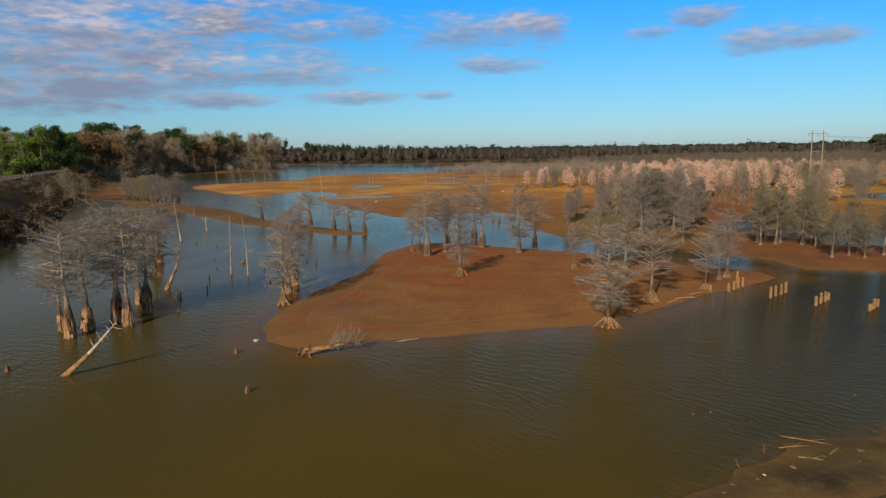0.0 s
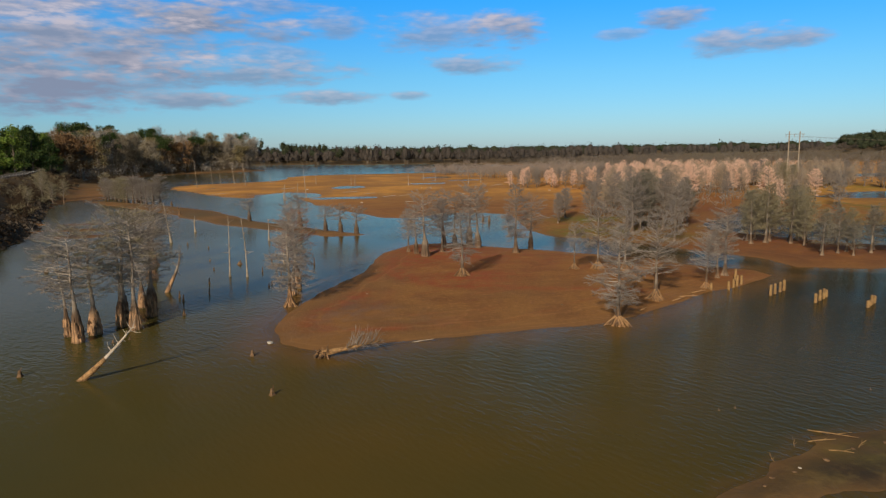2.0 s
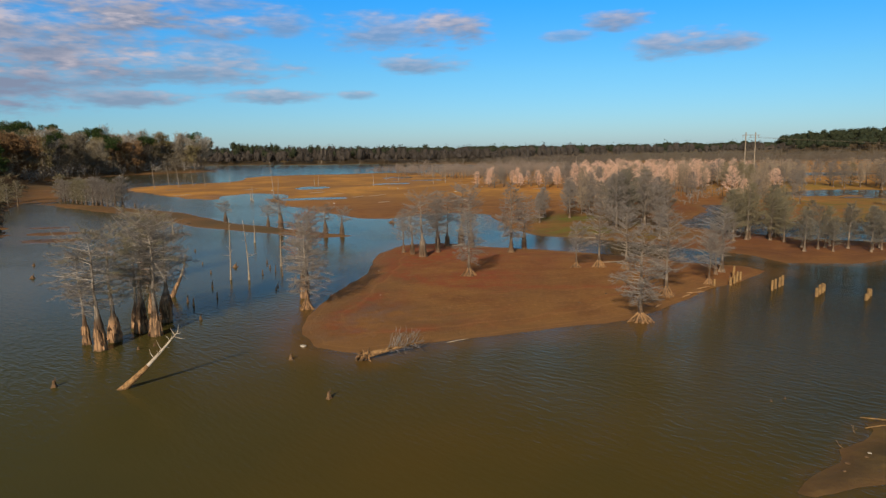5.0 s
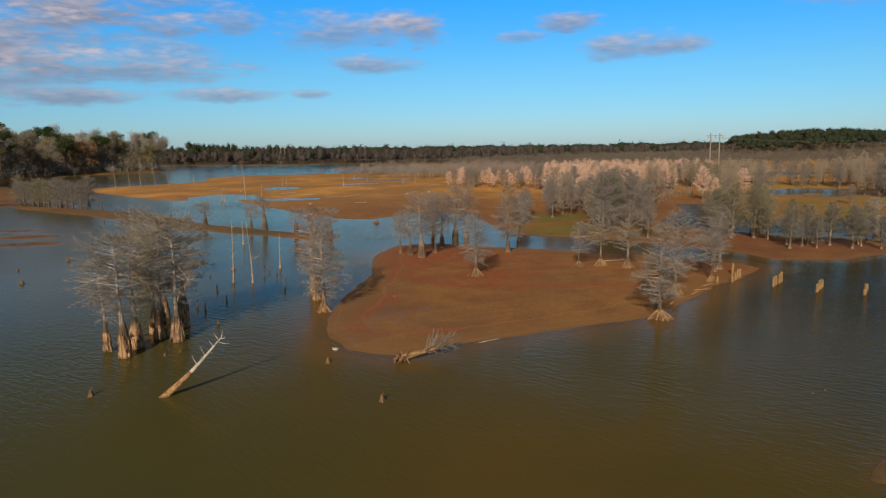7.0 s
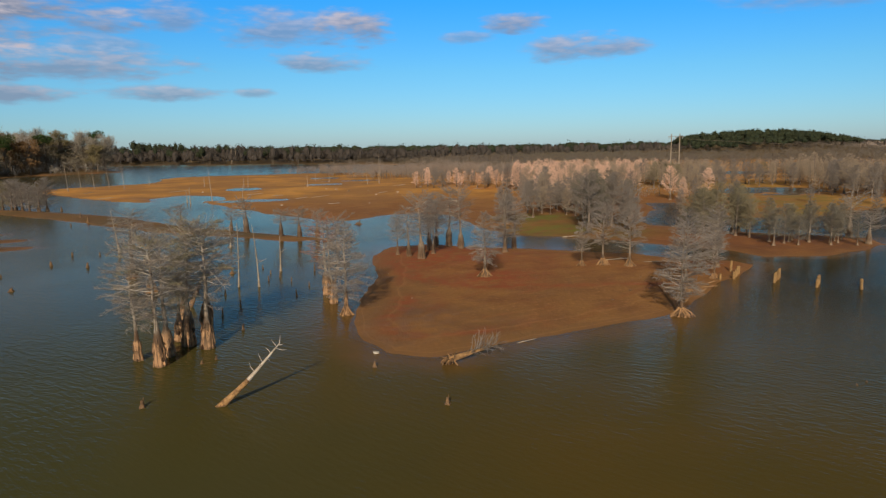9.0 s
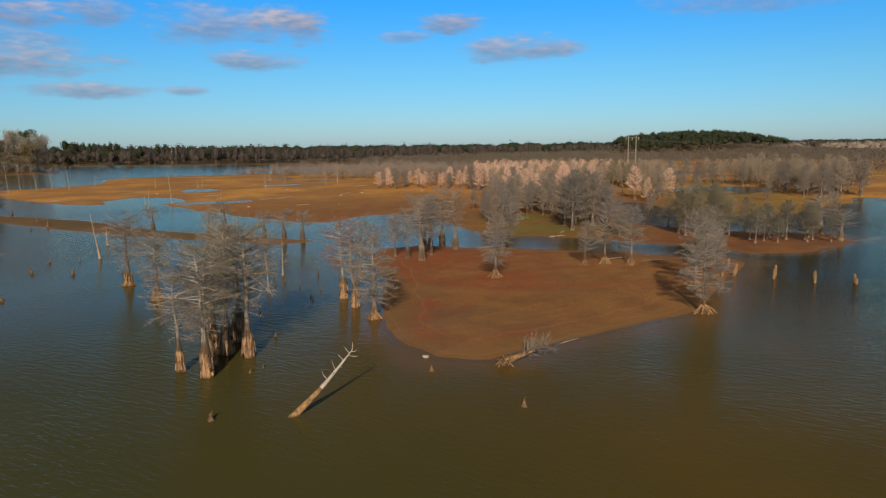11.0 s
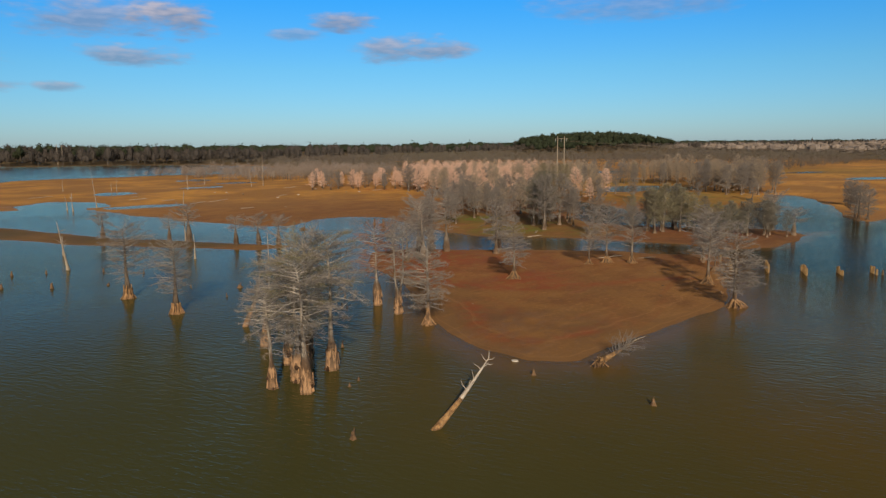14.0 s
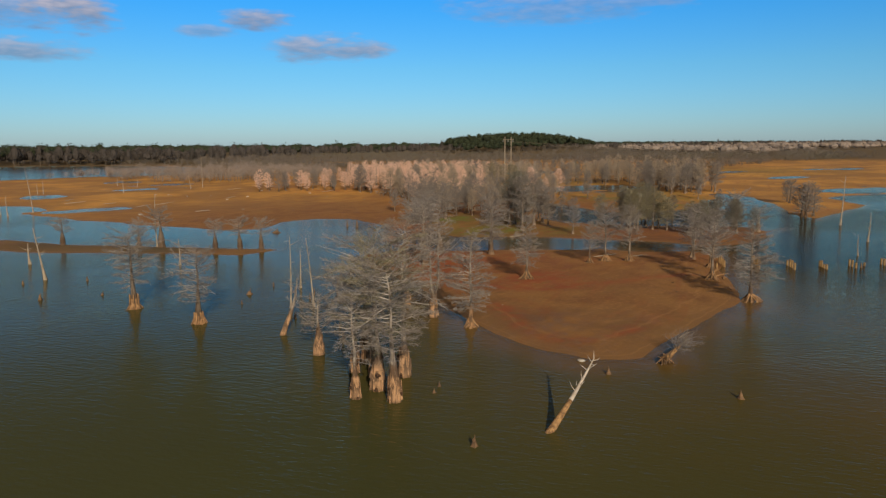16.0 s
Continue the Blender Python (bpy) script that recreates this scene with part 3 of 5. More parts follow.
    soil = np.maximum(soil, blobs([(x, y, a * 1.6, 1) for x, y, a, b in ISLETS]))
    # where red litter lies and the bank's cloud shade is painted in
    rust = blobs([(60, 97, 19, 1.1), (49, 103, 12, 1.0), (67, 92, 10, 1.1), (36, 112, 12, .8), (26, 122, 12, .6), (46, 150, 16, .9), (70, 165, 14, .7), (40, 131, 10, .8)])
    damp = blobs([(-11.5, 66.5, 6.5, 1), (-13, 61, 4, .8), (-3, 63, 4, .5), (-70, 262, 14, .7)] + [(x, y, a * 1.3, 1) for x, y, a, b in ISLETS])
    # dead brush on the dam slope, with the shade over it in the colour
    dark_cover = np.clip((west - 1) / 3, 0, 1) * np.clip((19 - west) / 3, 0, 1) * np.clip((290 - gy) / 60, 0, 1)
    # drab grey-brown silt lies over the island's low western and southern side
    silt_tone = np.clip(1.15 - island / 9, 0, 1) * np.clip((14 - gx) / 20, .25, 1) * (island > -2) + blobs([(-6, 66, 13, .8), (8, 70, 12, .55), (20, 78, 9, .5), (-9, 84, 8, .6)])
    # the muddy islets and the near bank take the same dark colour
    dark_cover = np.maximum(dark_cover, blobs([(x, y, a * 1.5, .8) for x, y, a, b in ISLETS]))
    dark_cover = np.maximum(dark_cover, np.clip(side_of(gx, gy, NEAR_BANK) + 1.5, 0, 1) * (.62 + .45 * lumps(gx, gy, 2.6, 63)))
    for key, a in (("silt_tone", silt_tone), ("rust", rust), ("dark_cover", dark_cover), ("litter", litter), ("grass", grass), ("soil", soil), ("damp", damp), ("flat", np.maximum(np.clip((gy - 185) / 60, 0, 1), np.clip((gx - 92) / 14, 0, 1)) * (main > -3))):
        at = ground.data.attributes.new(key, "FLOAT", "POINT")
        at.data.foreach_set("value", np.clip(a, 0, 1).astype(np.float32).ravel())
    # one sheet of water, left out where the land stands well above it
    wet = z < .2
    keep = (wet[:-1, :-1] | wet[:-1, 1:] | wet[1:, 1:] | wet[1:, :-1]).ravel()
    flat = verts.copy()
    flat[:, 2] = 0
    used = np.unique(faces[keep])
    back = np.full(nx * ny, -1)
    back[used] = np.arange(len(used))
    water = tagged(new("water", mesh_of("water", flat[used], back[faces[keep]], WATER, True)),
                   "murky brown lake water with small ripples", "water", kind="structure")
    # the water is browner in the west and the foreground, darker in the east
    silt_tone = np.maximum(1 - np.clip((gx - 10 - .12 * (gy - 40)) / 26, 0, 1), .65 * np.clip((60 - gy) / 22, 0, 1))
    at = water.data.attributes.new("silt_tone", "FLOAT", "POINT")
    at.data.foreach_set("value", silt_tone.ravel()[used].astype(np.float32))
    at = water.data.attributes.new("depth", "FLOAT", "POINT")
    at.data.foreach_set("value", np.clip(-z.ravel()[used], 0, 3).astype(np.float32))


build_ground()


# ---- cypress trees ----
CYPRESS = {  # foot and neck radius, crown's lowest point, reach, limbs, branchlets per metre, fine twigs per branchlet, half width of a twig
    "broad": (.52, .20, .36, 3.2, 60, 3.6, 13, .0115),
    "twin": (.55, .16, .34, 2.5, 70, 3.6, 15, .0125),
    "cone": (.47, .17, .22, 2.75, 104, 3.6, 16, .0135),
    "open": (.42, .16, .30, 3.0, 74, 4.0, 15, .011),
    "wood": (.42, .17, .16, 2.7, 66, 2.6, 18, .0165),
    "grove": (.75, .26, .13, 3.3, 62, 2.4, 16, .026),
    "stub": (.88, .34, .46, 4.2, 44, 2.2, 15, .019),
    "mound": (.46, .24, .32, 3.3, 84, 3.2, 13, .012),
}


def crown_reach(style, s):
    """How far the limbs reach at s, from the crown's lowest point (0) to its top (1)."""
    if style == "cone":
        return (.50 + 1.7 * s if s < .28 else ((1 - s) / .72) ** .8) + .06
    if style == "wood":
        return math.sin(math.pi * min(.30 + .66 * s, 1)) ** .8
    if style == "grove":
        return math.sin(math.pi * min(.20 + .68 * s, 1)) ** .7
    if style == "open":
        return math.sin(math.pi * min(.26 + .66 * s, 1))
    if style == "stub":
        return .55 + .45 * math.sin(math.pi * (.15 + .7 * s))
    return .34 + .66 * math.sin(math.pi * min(.04 + .72 * s, 1))


def cypress_parts(seed, style):
    """Meshes of a bald cypress about ten metres tall: trunk, limbs, branchlets and fine twigs."""
    rng = random.Random(seed)
    g = np.random.RandomState(seed)
    h = 10.0
    foot, neck, u0, reach, count, per_metre, many, slim = CYPRESS[style]
    foot *= rng.uniform(.9, 1.1)
    if style == "wood":
        u0 = rng.uniform(.12, .22)
    bottle = rng.uniform(2.2, 3.2) if style in ("broad", "stub", "twin") else rng.uniform(1.2, 1.8)
    shoulder = rng.uniform(.05, .12)
    lean = (rng.uniform(-.5, .5), rng.uniform(-.5, .5))
    w1, w2 = rng.uniform(0, 6), rng.uniform(0, 6)

    def bend(z, stem=0):
        k = (max(z, 0) / h) ** 1.3
        out = .55 * stem * min(1, max(z - 2.2, 0) / 2.5)
        return lean[0] * k + .10 * math.sin(z * .9 + w1) * k + out, lean[1] * k + .10 * math.sin(z * 1.1 + w2) * k + out * .3

    def girth(z):
        body = neck * (1 - z / h) ** .8 + .018
        if style in ("broad", "twin"):
            swell = (foot - neck) * (.94 + .10 * math.sin(z * 5.1 + w1)) / (1 + math.exp((z - bottle * .95) / (bottle * shoulder)))
        elif style == "stub":
            swell = (foot - neck) * (.92 + .1 * math.sin(z * 3.1 + w1)) / (1 + math.exp((z - 4.0) / .55))
        elif style == "mound":
            swell = (foot - neck) * math.exp(-(z / 2.8) ** 2)
        else:
            swell = (foot - neck) * math.exp(-z / (bottle * .5))
        return body + swell + (.04 if style in ("broad", "twin") else .16) * foot * math.exp(-z / .5)

    zs = [-.6, 0, .2, .6, 1.2, 1.7, 2.1, 2.5, 2.9, 3.4, 4.2, 5.6, 7, 8.4, 9.7]
    sides = 8 if style in ("wood", "grove") else 30
    if style in ("broad", "twin"):
        zs = [-.6, 0, .12, .3, .55, .8, 1.05, 1.3, 1.55, 1.8, 2.05, 2.3, 2.55, 2.8, 3.05, 3.4, 3.9, 4.6, 5.6, 7, 8.4, 9.7]
    ragged = [rng.uniform(.90, 1.10) if style in ("broad", "twin") and 0 < z < 3.2 else 1 for z in zs]
    stems_of = (-1, 1) if style == "twin" else (0,)
    trunk = ([], [])
    for stem in stems_of:
        v, f = lathe([(z, girth(max(z, 0)) * q) for z, q in zip(zs, ragged)], sides, .08 if style in ("wood", "grove") else .26 if style == "mound" else .15, rng.choice((8, 9, 11)), seed, lambda z, k=stem: bend(z, k), 2.6)
        at = len(trunk[0])
        trunk = (trunk[0] + list(v), trunk[1] + [tuple(i + at for i in q) for q in f])
    if style not in ("wood", "stub", "grove"):
        # torn strips and knobs of old bark on the foot
        at = len(trunk[0])
        rows = []
        for k in range(16 if style in ("broad", "twin") else 9):
            a, z = rng.uniform(0, 6.28), rng.uniform(.25, bottle * 1.05)
            r = girth(z) * rng.uniform(.86, 1.06)
            dx, dy = bend(z)
            low = rng.uniform(.3, .9)
            rows.append((dx + r * math.cos(a), dy + r * math.sin(a), z + .2, dx + r * 1.10 * math.cos(a + .1), dy + r * 1.10 * math.sin(a + .1), max(z - low, .05), .05, rng.uniform(.06, .13)))
        v, f = sticks(rows, 5)
        trunk = (list(trunk[0]) + v.tolist(), list(trunk[1]) + (f + at).tolist())
    limbs, twigs, fine = [], [], []
    # some sides of a crown are thinner than others
    lop, lop_to = rng.uniform(0, 6.28), rng.uniform(.12, .34)
    for k in range(count):
        s = ((k + rng.random()) / count) ** (.9 if style != "cone" else 1.15)
        z = h * min(u0 + (1 - u0) * s, .985)
        turn = k * 2.4 + rng.uniform(-.5, .5)
        length = reach * crown_reach(style, s) * (1 + lop_to * math.cos(turn - lop)) * rng.uniform(.62, 1.12) + .15
        bare = style in ("broad", "twin") and rng.random() < .16
        if style == "cone":
            rise, droop = rng.uniform(-.15, .25) + .45 * s, -.02
        elif style in ("wood", "grove"):
            rise, droop = rng.uniform(-.05, .55) + .40 * s, .02
        elif style == "open":
            rise, droop = rng.uniform(.15, .55) + .40 * s, -.03
        elif style == "stub":
            rise, droop = rng.uniform(.05, .35) + .25 * s, -.02
        else:
            rise, droop = rng.uniform(-.06, .30) + .40 * s * s, -.015
        bx, by = bend(z, stems_of[k % len(stems_of)])
        p = np.array([bx, by, z])
        way = unit(np.array([math.cos(turn), math.sin(turn), rise]))
        rad = min(.008 + .0085 * length, girth(z) * .55) * (1.25 if bare or style == "stub" else 1)
        steps = 4 if style in ("wood", "grove") else 5
        pts = [p]
        for j in range(steps):
            way = unit(way + g.normal(0, .13, 3) + np.array([0, 0, droop]))
            pts.append(pts[-1] + way * length / steps)
        for j in range(steps):
            limbs.append((*pts[j], *pts[j + 1], rad * (1 - .80 * j / steps), rad * (1 - .80 * (j + 1) / steps)))
        offs = max(3, int(length * per_metre * (.35 if bare else 1)))
        for m in range(offs):
            f = .15 + .85 * (m + rng.random()) / offs
            j = min(int(f * steps), steps - 1)
            a = pts[j] + (pts[j + 1] - pts[j]) * (f * steps - j)
            d = unit(pts[j + 1] - pts[j])
            across = unit(np.cross(d, (0, 0, 1)))
            way2 = unit(d * rng.uniform(.6, 1.2) + across * (-1) ** m * rng.uniform(.45, 1.0) + np.array([0, 0, rng.uniform(-.18, .26)]))
            l2 = (.30 + .36 * length * (1.1 - f)) * rng.uniform(.6, 1.2)
            mid = a + way2 * l2 * .5 + g.normal(0, .03, 3)
            end = mid + unit(way2 + g.normal(0, .2, 3)) * l2 * .5
            if style in ("wood", "grove"):
                fine.append((*a, *end, .020))
            else:
                twigs.append((*a, *mid, .0125, .0095))
                twigs.append((*mid, *end, .0095, .006))
            for q in range(many if not bare else 4):
                t = rng.random()
                b = a + (mid - a) * t * 2 if t < .5 else mid + (end - mid) * (t * 2 - 1)
                w3 = unit(way2 * (.8 if style != "wood" else .5) + g.normal(0, .45, 3) + np.array([0, 0, .08]))
                e = b + w3 * rng.uniform(.18, .55) * (1.5 if style in ("wood", "stub", "grove") else 1)
                fine.append((*b, *e, slim))
    return trunk, limbs, twigs, fine


def root_mesh(seed, reach, rise):
    """One bare root that leaves the foot, forks and bends down into the mud."""
    rng = random.Random(seed)
    reach, rise, thick = reach * rng.uniform(.55, 1.1), rise * rng.uniform(.45, 1.15), rng.uniform(.65, 1.3)
    p, a = (.22 if rise < 1.3 else .50, 0, rise), (reach * rng.uniform(.4, .6), rng.uniform(-.15, .15), rise * rng.uniform(.45, .65))
    b = (reach, rng.uniform(-.4, .4), -.14)
    rows = [(*p, *a, .09 * thick, .065 * thick), (*a, *b, .065 * thick, .03 * thick)]
    for _ in range(3):
        c = (reach * rng.uniform(.6, 1.1), rng.uniform(-.5, .5) * reach, -.15)
        rows.append((*a, *c, .05 * thick, .02))
    v, f = sticks(rows, 5)
    return mesh_of("root", v, f, ROOT_WOOD if seed % 3 else STUMP_WOOD)


def crown_mesh(limbs, twigs, fine, twig, limb):
    """Limbs, branchlets and twigs as one mesh with two materials."""
    v1, f1 = sticks(limbs, 3)
    v2, f2 = sticks(twigs, 3) if twigs else (np.zeros((0, 3)), np.zeros((0, 4), int))
    v3, f3 = spikes(fine)
    faces = f1.tolist() + (f2 + len(v1)).tolist() + (f3 + len(v1) + len(v2)).tolist()
    me = mesh_of("crown", np.concatenate([v1, v2, v3]), faces, limb)
    me.materials.append(twig)
    me.polygons.foreach_set("material_index", np.r_[np.zeros(len(f1), int), np.ones(len(f2) + len(f3), int)])
    return me


made, meshes = {}, {}


def tree(style, variant, x, y, h, bark, twig, label, group, roots=(), turn=None, tilt=0.0):
    """One cypress: the first of its kind is built, the others share its meshes."""
    rng = random.Random(int(x * 131 + y * 977))
    z = min(height_at(x, y), 1.5)
    z = max(z - .05, -.35) if z > 0 else -.3
    scale = (h - z if z < 0 else h) / 10.0
    key = (style, variant, bark.name, twig.name, roots)
    wide = scale * rng.uniform(.92, 1.08)
    m = Matrix.LocRotScale((x, y, z), Euler((tilt, 0, rng.uniform(0, 6.28) if turn is None else turn)), (wide, wide, scale))
    if key not in made:
        if (style, variant) not in meshes:
            meshes[style, variant] = cypress_parts(variant * 17 + len(style) * 101, style)
        trunk, limbs, twigs, fine = meshes[style, variant]
        top = new("cypress_tree")
        stem = part("trunk", mesh_of("trunk", *trunk, bark, True), top)
        if style in ("broad", "twin") and bark is BARK_WET:
            knob = random.Random(variant * 5)
            for k in range(2):
                a, up = knob.uniform(0, 6.28), knob.uniform(.4, 1.7)
                r = knob.uniform(.12, .20)
                ball = lathe([(-r * 1.5, r * .2), (-r, r * .8), (-r * .3, r * 1.1), (r * .4, r), (r, r * .6), (r * 1.3, r * .15)], 9, .3, 4, variant * 9 + k, None, 9)
                one = part("burl", mesh_of("burl", *ball, BURL_BARK), stem, "dark rotten knob of bark")
                one.matrix_basis = pose(.42 * math.cos(a), .42 * math.sin(a), up, knob.uniform(-20, 20), knob.uniform(-20, 20), 0)
        part("crown", crown_mesh(limbs, twigs, fine, twig, LIMB_DIM if style == "wood" and twig is not TWIG_SUNLIT else LIMB), top, "bare limbs and fine winter twigs")
        if roots:
            kinds = [root_mesh(variant * 7 + k, *roots) for k in range(6)]
            many = 34 if roots[1] > 1.6 else 20
            for k in range(many):
                one = part("root", kinds[k % 6], top)
                one.matrix_basis = pose(0, 0, 0, 0, 0, k * 360 / many + (k * 37) % 23)
        top.matrix_basis = m
        made[key] = (top, top.scale.copy())
        tagged(top, label, "tree", group)
        return top
    first, s = made[key]
    loc, rot, sc = m.decompose()
    ob = copy_thing(first, Matrix.LocRotScale(loc, rot, (sc.x / s.x, sc.y / s.y, sc.z / s.z)))
    tagged(ob, label, "tree", group)
    return ob


WATER_LABEL = "bald cypress with a swollen tan foot standing in the lake"
rows = [(-36.2, 61.9, 7.9, 1), (-34.2, 59.7, 9.8, 2), (-34.0, 62.5, 9.7, 3), (-32.6, 65.2, 10.8, 4), (-30.8, 63.8, 10.7, 5), (-31.3, 69.0, 10.2, 6),
        (-33.6, 67.0, 8.4, 1)]
for k, (x, y, h, v) in enumerate(rows):
    tree("broad", v, x, y, h, BARK_WET, TWIG_OLIVE if k in (2, 3) else TWIG_GREY, WATER_LABEL, "cypresses standing in the lake")
tree("stub", 1, -33.9, 73.1, 5.0, BARK_WET, TWIG_GREY, "stubby broken cypress standing in the lake", "cypresses standing in the lake")
tree("mound", 1, -43.6, 101.4, 8.6, BARK_STUB, TWIG_GREY, "broad bald cypress on a mound of roots in the lake", "cypresses standing in the lake", roots=(1.35, 2.0))
tree("mound", 2, -39.5, 90.3, 7.6, BARK_STUB, TWIG_GREY, "small bald cypress on splayed roots in the lake", "cypresses standing in the lake", roots=(1.35, 1.9))
tree("broad", 6, -18.7, 82.6, 9.0, BARK_WET, TWIG_RUST, "bald cypress with rust-coloured twigs standing in the lake", "cypresses standing in the lake")
tree("twin", 2, -18.4, 77.6, 9.2, BARK_WET, TWIG_GREY, WATER_LABEL, "cypresses standing in the lake")
tree("cone", 1, -17.6, 72.1, 9.6, BARK_WET, TWIG_GREY, "bald cypress with pale bushy crown at the water's edge", "cypresses on the island", roots=(1.5, 1.15))
ISLE = "bare grey bald cypress on the mud island"
tree("cone", 2, 15.3, 61.3, 9.3, BARK_DRY, TWIG_GREY, "bald cypress on splayed pale roots at the shore", "cypresses on the island", roots=(2.1, 1.15))
tree("open", 1, 22.3, 70.8, 9.3, BARK_DRY, TWIG_GREY, ISLE, "cypresses on the island", roots=(1.5, 1.15))
tree("open", 2, 30.2, 76.2, 6.2, BARK_DRY, TWIG_GREY, ISLE, "cypresses on the island", roots=(1.5, 1.15))
tree("open", 4, 35.4, 82.7, 8.4, BARK_GREY, TWIG_GREY, ISLE, "cypresses on the island")
tree("open", 5, 33.9, 81.4, 6.4, BARK_DRY, TWIG_GREY, ISLE, "cypresses on the island")
tree("open", 3, 17.3, 87.9, 6.0, BARK_DRY, TWIG_GREY, ISLE, "cypresses on the island", roots=(1.5, 1.15))
tree("open", 2, 20.4, 87.6, 8.7, BARK_DRY, TWIG_GREY, ISLE, "cypresses on the island", roots=(1.5, 1.15))
tree("open", 1, 23.4, 85.5, 8.3, BARK_DRY, TWIG_GREY, ISLE, "cypresses on the island", roots=(1.5, 1.15))
tree("cone", 3, 2.1, 85.2, 8.4, BARK_DRY, TWIG_GREY, "low spreading cypress on red needle litter", "cypresses on the island", roots=(1.5, 1.15))
for x, y, h, s, v in [(-5.2, 108.2, 6.6, "open", 3), (-3.9, 105.5, 7.3, "broad", 1), (-2.5, 102.5, 9.5, "broad", 4), (.7, 110.7, 8.8, "broad", 2),
                      (2.6, 113.6, 8.6, "broad", 5), (5.2, 115, 9.8, "broad", 6), (6.4, 111.5, 9.8, "broad", 3), (11.8, 104.4, 10.8, "cone", 1),
                      (14.8, 108.2, 8.4, "broad", 2), (.2, 106, 8.2, "open", 1)]:
    tree(s, v, x, y, h, BARK_DRY, TWIG_GREY, ISLE, "cypresses on the island")
for x, y, h, v in [(-44.2, 162.0, 5.0, 1), (-33, 152.0, 4.6, 2), (-29.8, 148.6, 6.7, 3), (-22.9, 139.2, 5.0, 1), (-19.4, 136.4, 5.3, 2), (-16.1, 134.9, 5.1, 3)]:
    tree("stub", v, x, y, h, BARK_STUB, TWIG_GREY, "stubby cypress with a thick foot on the mud strip", "stubby cypresses on the mud strip")

# trees of the wood, set out at random within their stretches of shore
def scatter(ring, gap, tries, seed, dry=.12):
    rng = random.Random(seed)
    x0, x1 = min(p[0] for p in ring), max(p[0] for p in ring)
    y0, y1 = min(p[1] for p in ring), max(p[1] for p in ring)
    px = np.array([rng.uniform(x0, x1) for _ in range(tries)])
    py = np.array([rng.uniform(y0, y1) for _ in range(tries)])
    ok = (side_of(px, py, ring) > 0) & (land(px, py)[0] > dry)
    spots = []
    for x, y in zip(px[ok], py[ok]):
        if all((x - a) ** 2 + (y - b) ** 2 > gap * gap for a, b in spots):
            spots.append((float(x), float(y)))
    return spots


rng = random.Random(4)
for x, y in scatter([(-125, 263), (-118, 250), (-96, 224), (-89, 217), (-87, 222), (-104, 242), (-119, 260)], 2.6, 500, 3, -.6)[:26]:
    tree("grove", rng.choice((1, 2, 3)), x, y, rng.uniform(6.6, 9.0), BARK_STUB, TWIG_OLIVE if rng.random() < .6 else TWIG_GREY, "grey cypress with a dark foot in a dense grove", "cypress grove by the dam")
# a front row on the bank and a taller, olive-tinged row behind it at the creek
BANK = [(55.8, 95.4, 6.6), (58.9, 96.6, 7.2), (61, 97.8, 6.4), (62.8, 99.2, 6.8), (64, 96.6, 7.6), (65.4, 93.4, 7.4), (67.2, 95.4, 7.2), (68.4, 95, 6.5), (66.2, 99.4, 6.6),
        (71.9, 97.8, 6.6), (69.4, 96.8, 6.2), (57.6, 98.6, 6.8), (60, 94.6, 5.4), (69.6, 92.2, 5.4)]
CREEK_ROW = [(51.4, 108, 9.0), (52.2, 110.8, 8.8), (54.1, 108.4, 10.0), (55.9, 110.6, 8.6), (57.8, 107.4, 9.2), (59.4, 110.4, 9.8), (60.8, 108.2, 8.0), (58.2, 104.2, 7.2),
             (63.4, 113.6, 9.6), (63.9, 115, 7.4), (54.2, 112.3, 9.0), (58.6, 122, 7.1), (61.5, 112, 8.8), (56.5, 113, 8.4), (66, 108.5, 7.2)]
for x, y, h in BANK:
    tree("wood", rng.choice((1, 2, 3, 4)), x, y, h * .92, BARK_GREY, rng.choice((TWIG_SHADED, TWIG_SHADED, TWIG_OLIVE)), "grey-green cypress on the far bank", "cypresses on the far bank")
for x, y, h in CREEK_ROW:
    tree("wood", rng.choice((1, 2, 3, 4)), x, y, h * .94, BARK_GREY, rng.choice((TWIG_SHADED, TWIG_OLIVE, TWIG_OLIVE)), "tall olive-grey cypress at the edge of the creek", "cypresses at the creek")
tree("stub", 2, 76.0, 100.2, 7.2, BARK_GREY, TWIG_GREY, "thick-footed cypress at the tip of the bank", "cypresses on the far bank")
tree("stub", 3, 72.8, 93.0, 5.0, BARK_GREY, TWIG_GREY, "thick-footed cypress at the tip of the bank", "cypresses on the far bank")
for x, y, h, v in [(107.4, 100.6, 8.0, 1), (109.2, 102.4, 7.2, 2), (110.4, 100.2, 6.6, 3), (139.6, 121.2, 6.8, 2), (142.4, 123.4, 6.0, 1)]:
    tree("grove", v, x, y, h, BARK_STUB, TWIG_GREY, "lone bushy cypress on the mud flat", "cypresses on the mud flat")
CLUMP = [(36.8, 124.4, 11.2), (39.3, 127.4, 11.0), (41.2, 131.9, 11.4), (44.4, 129, 10.8), (46.9, 135.9, 11.0), (43.4, 134.4, 10.4), (45.6, 125.7, 8.4), (51.4, 134.9, 9.2),
         (38.6, 130.6, 9.8), (49, 131, 9.0)]
for k, (x, y, h) in enumerate(CLUMP):
    tree("wood", 1 + k % 6, x, y, h, BARK_GREY, TWIG_SHADED if k % 3 else TWIG_GREY, "tall bare cypress in a dense grey clump", "cypresses of the wood")
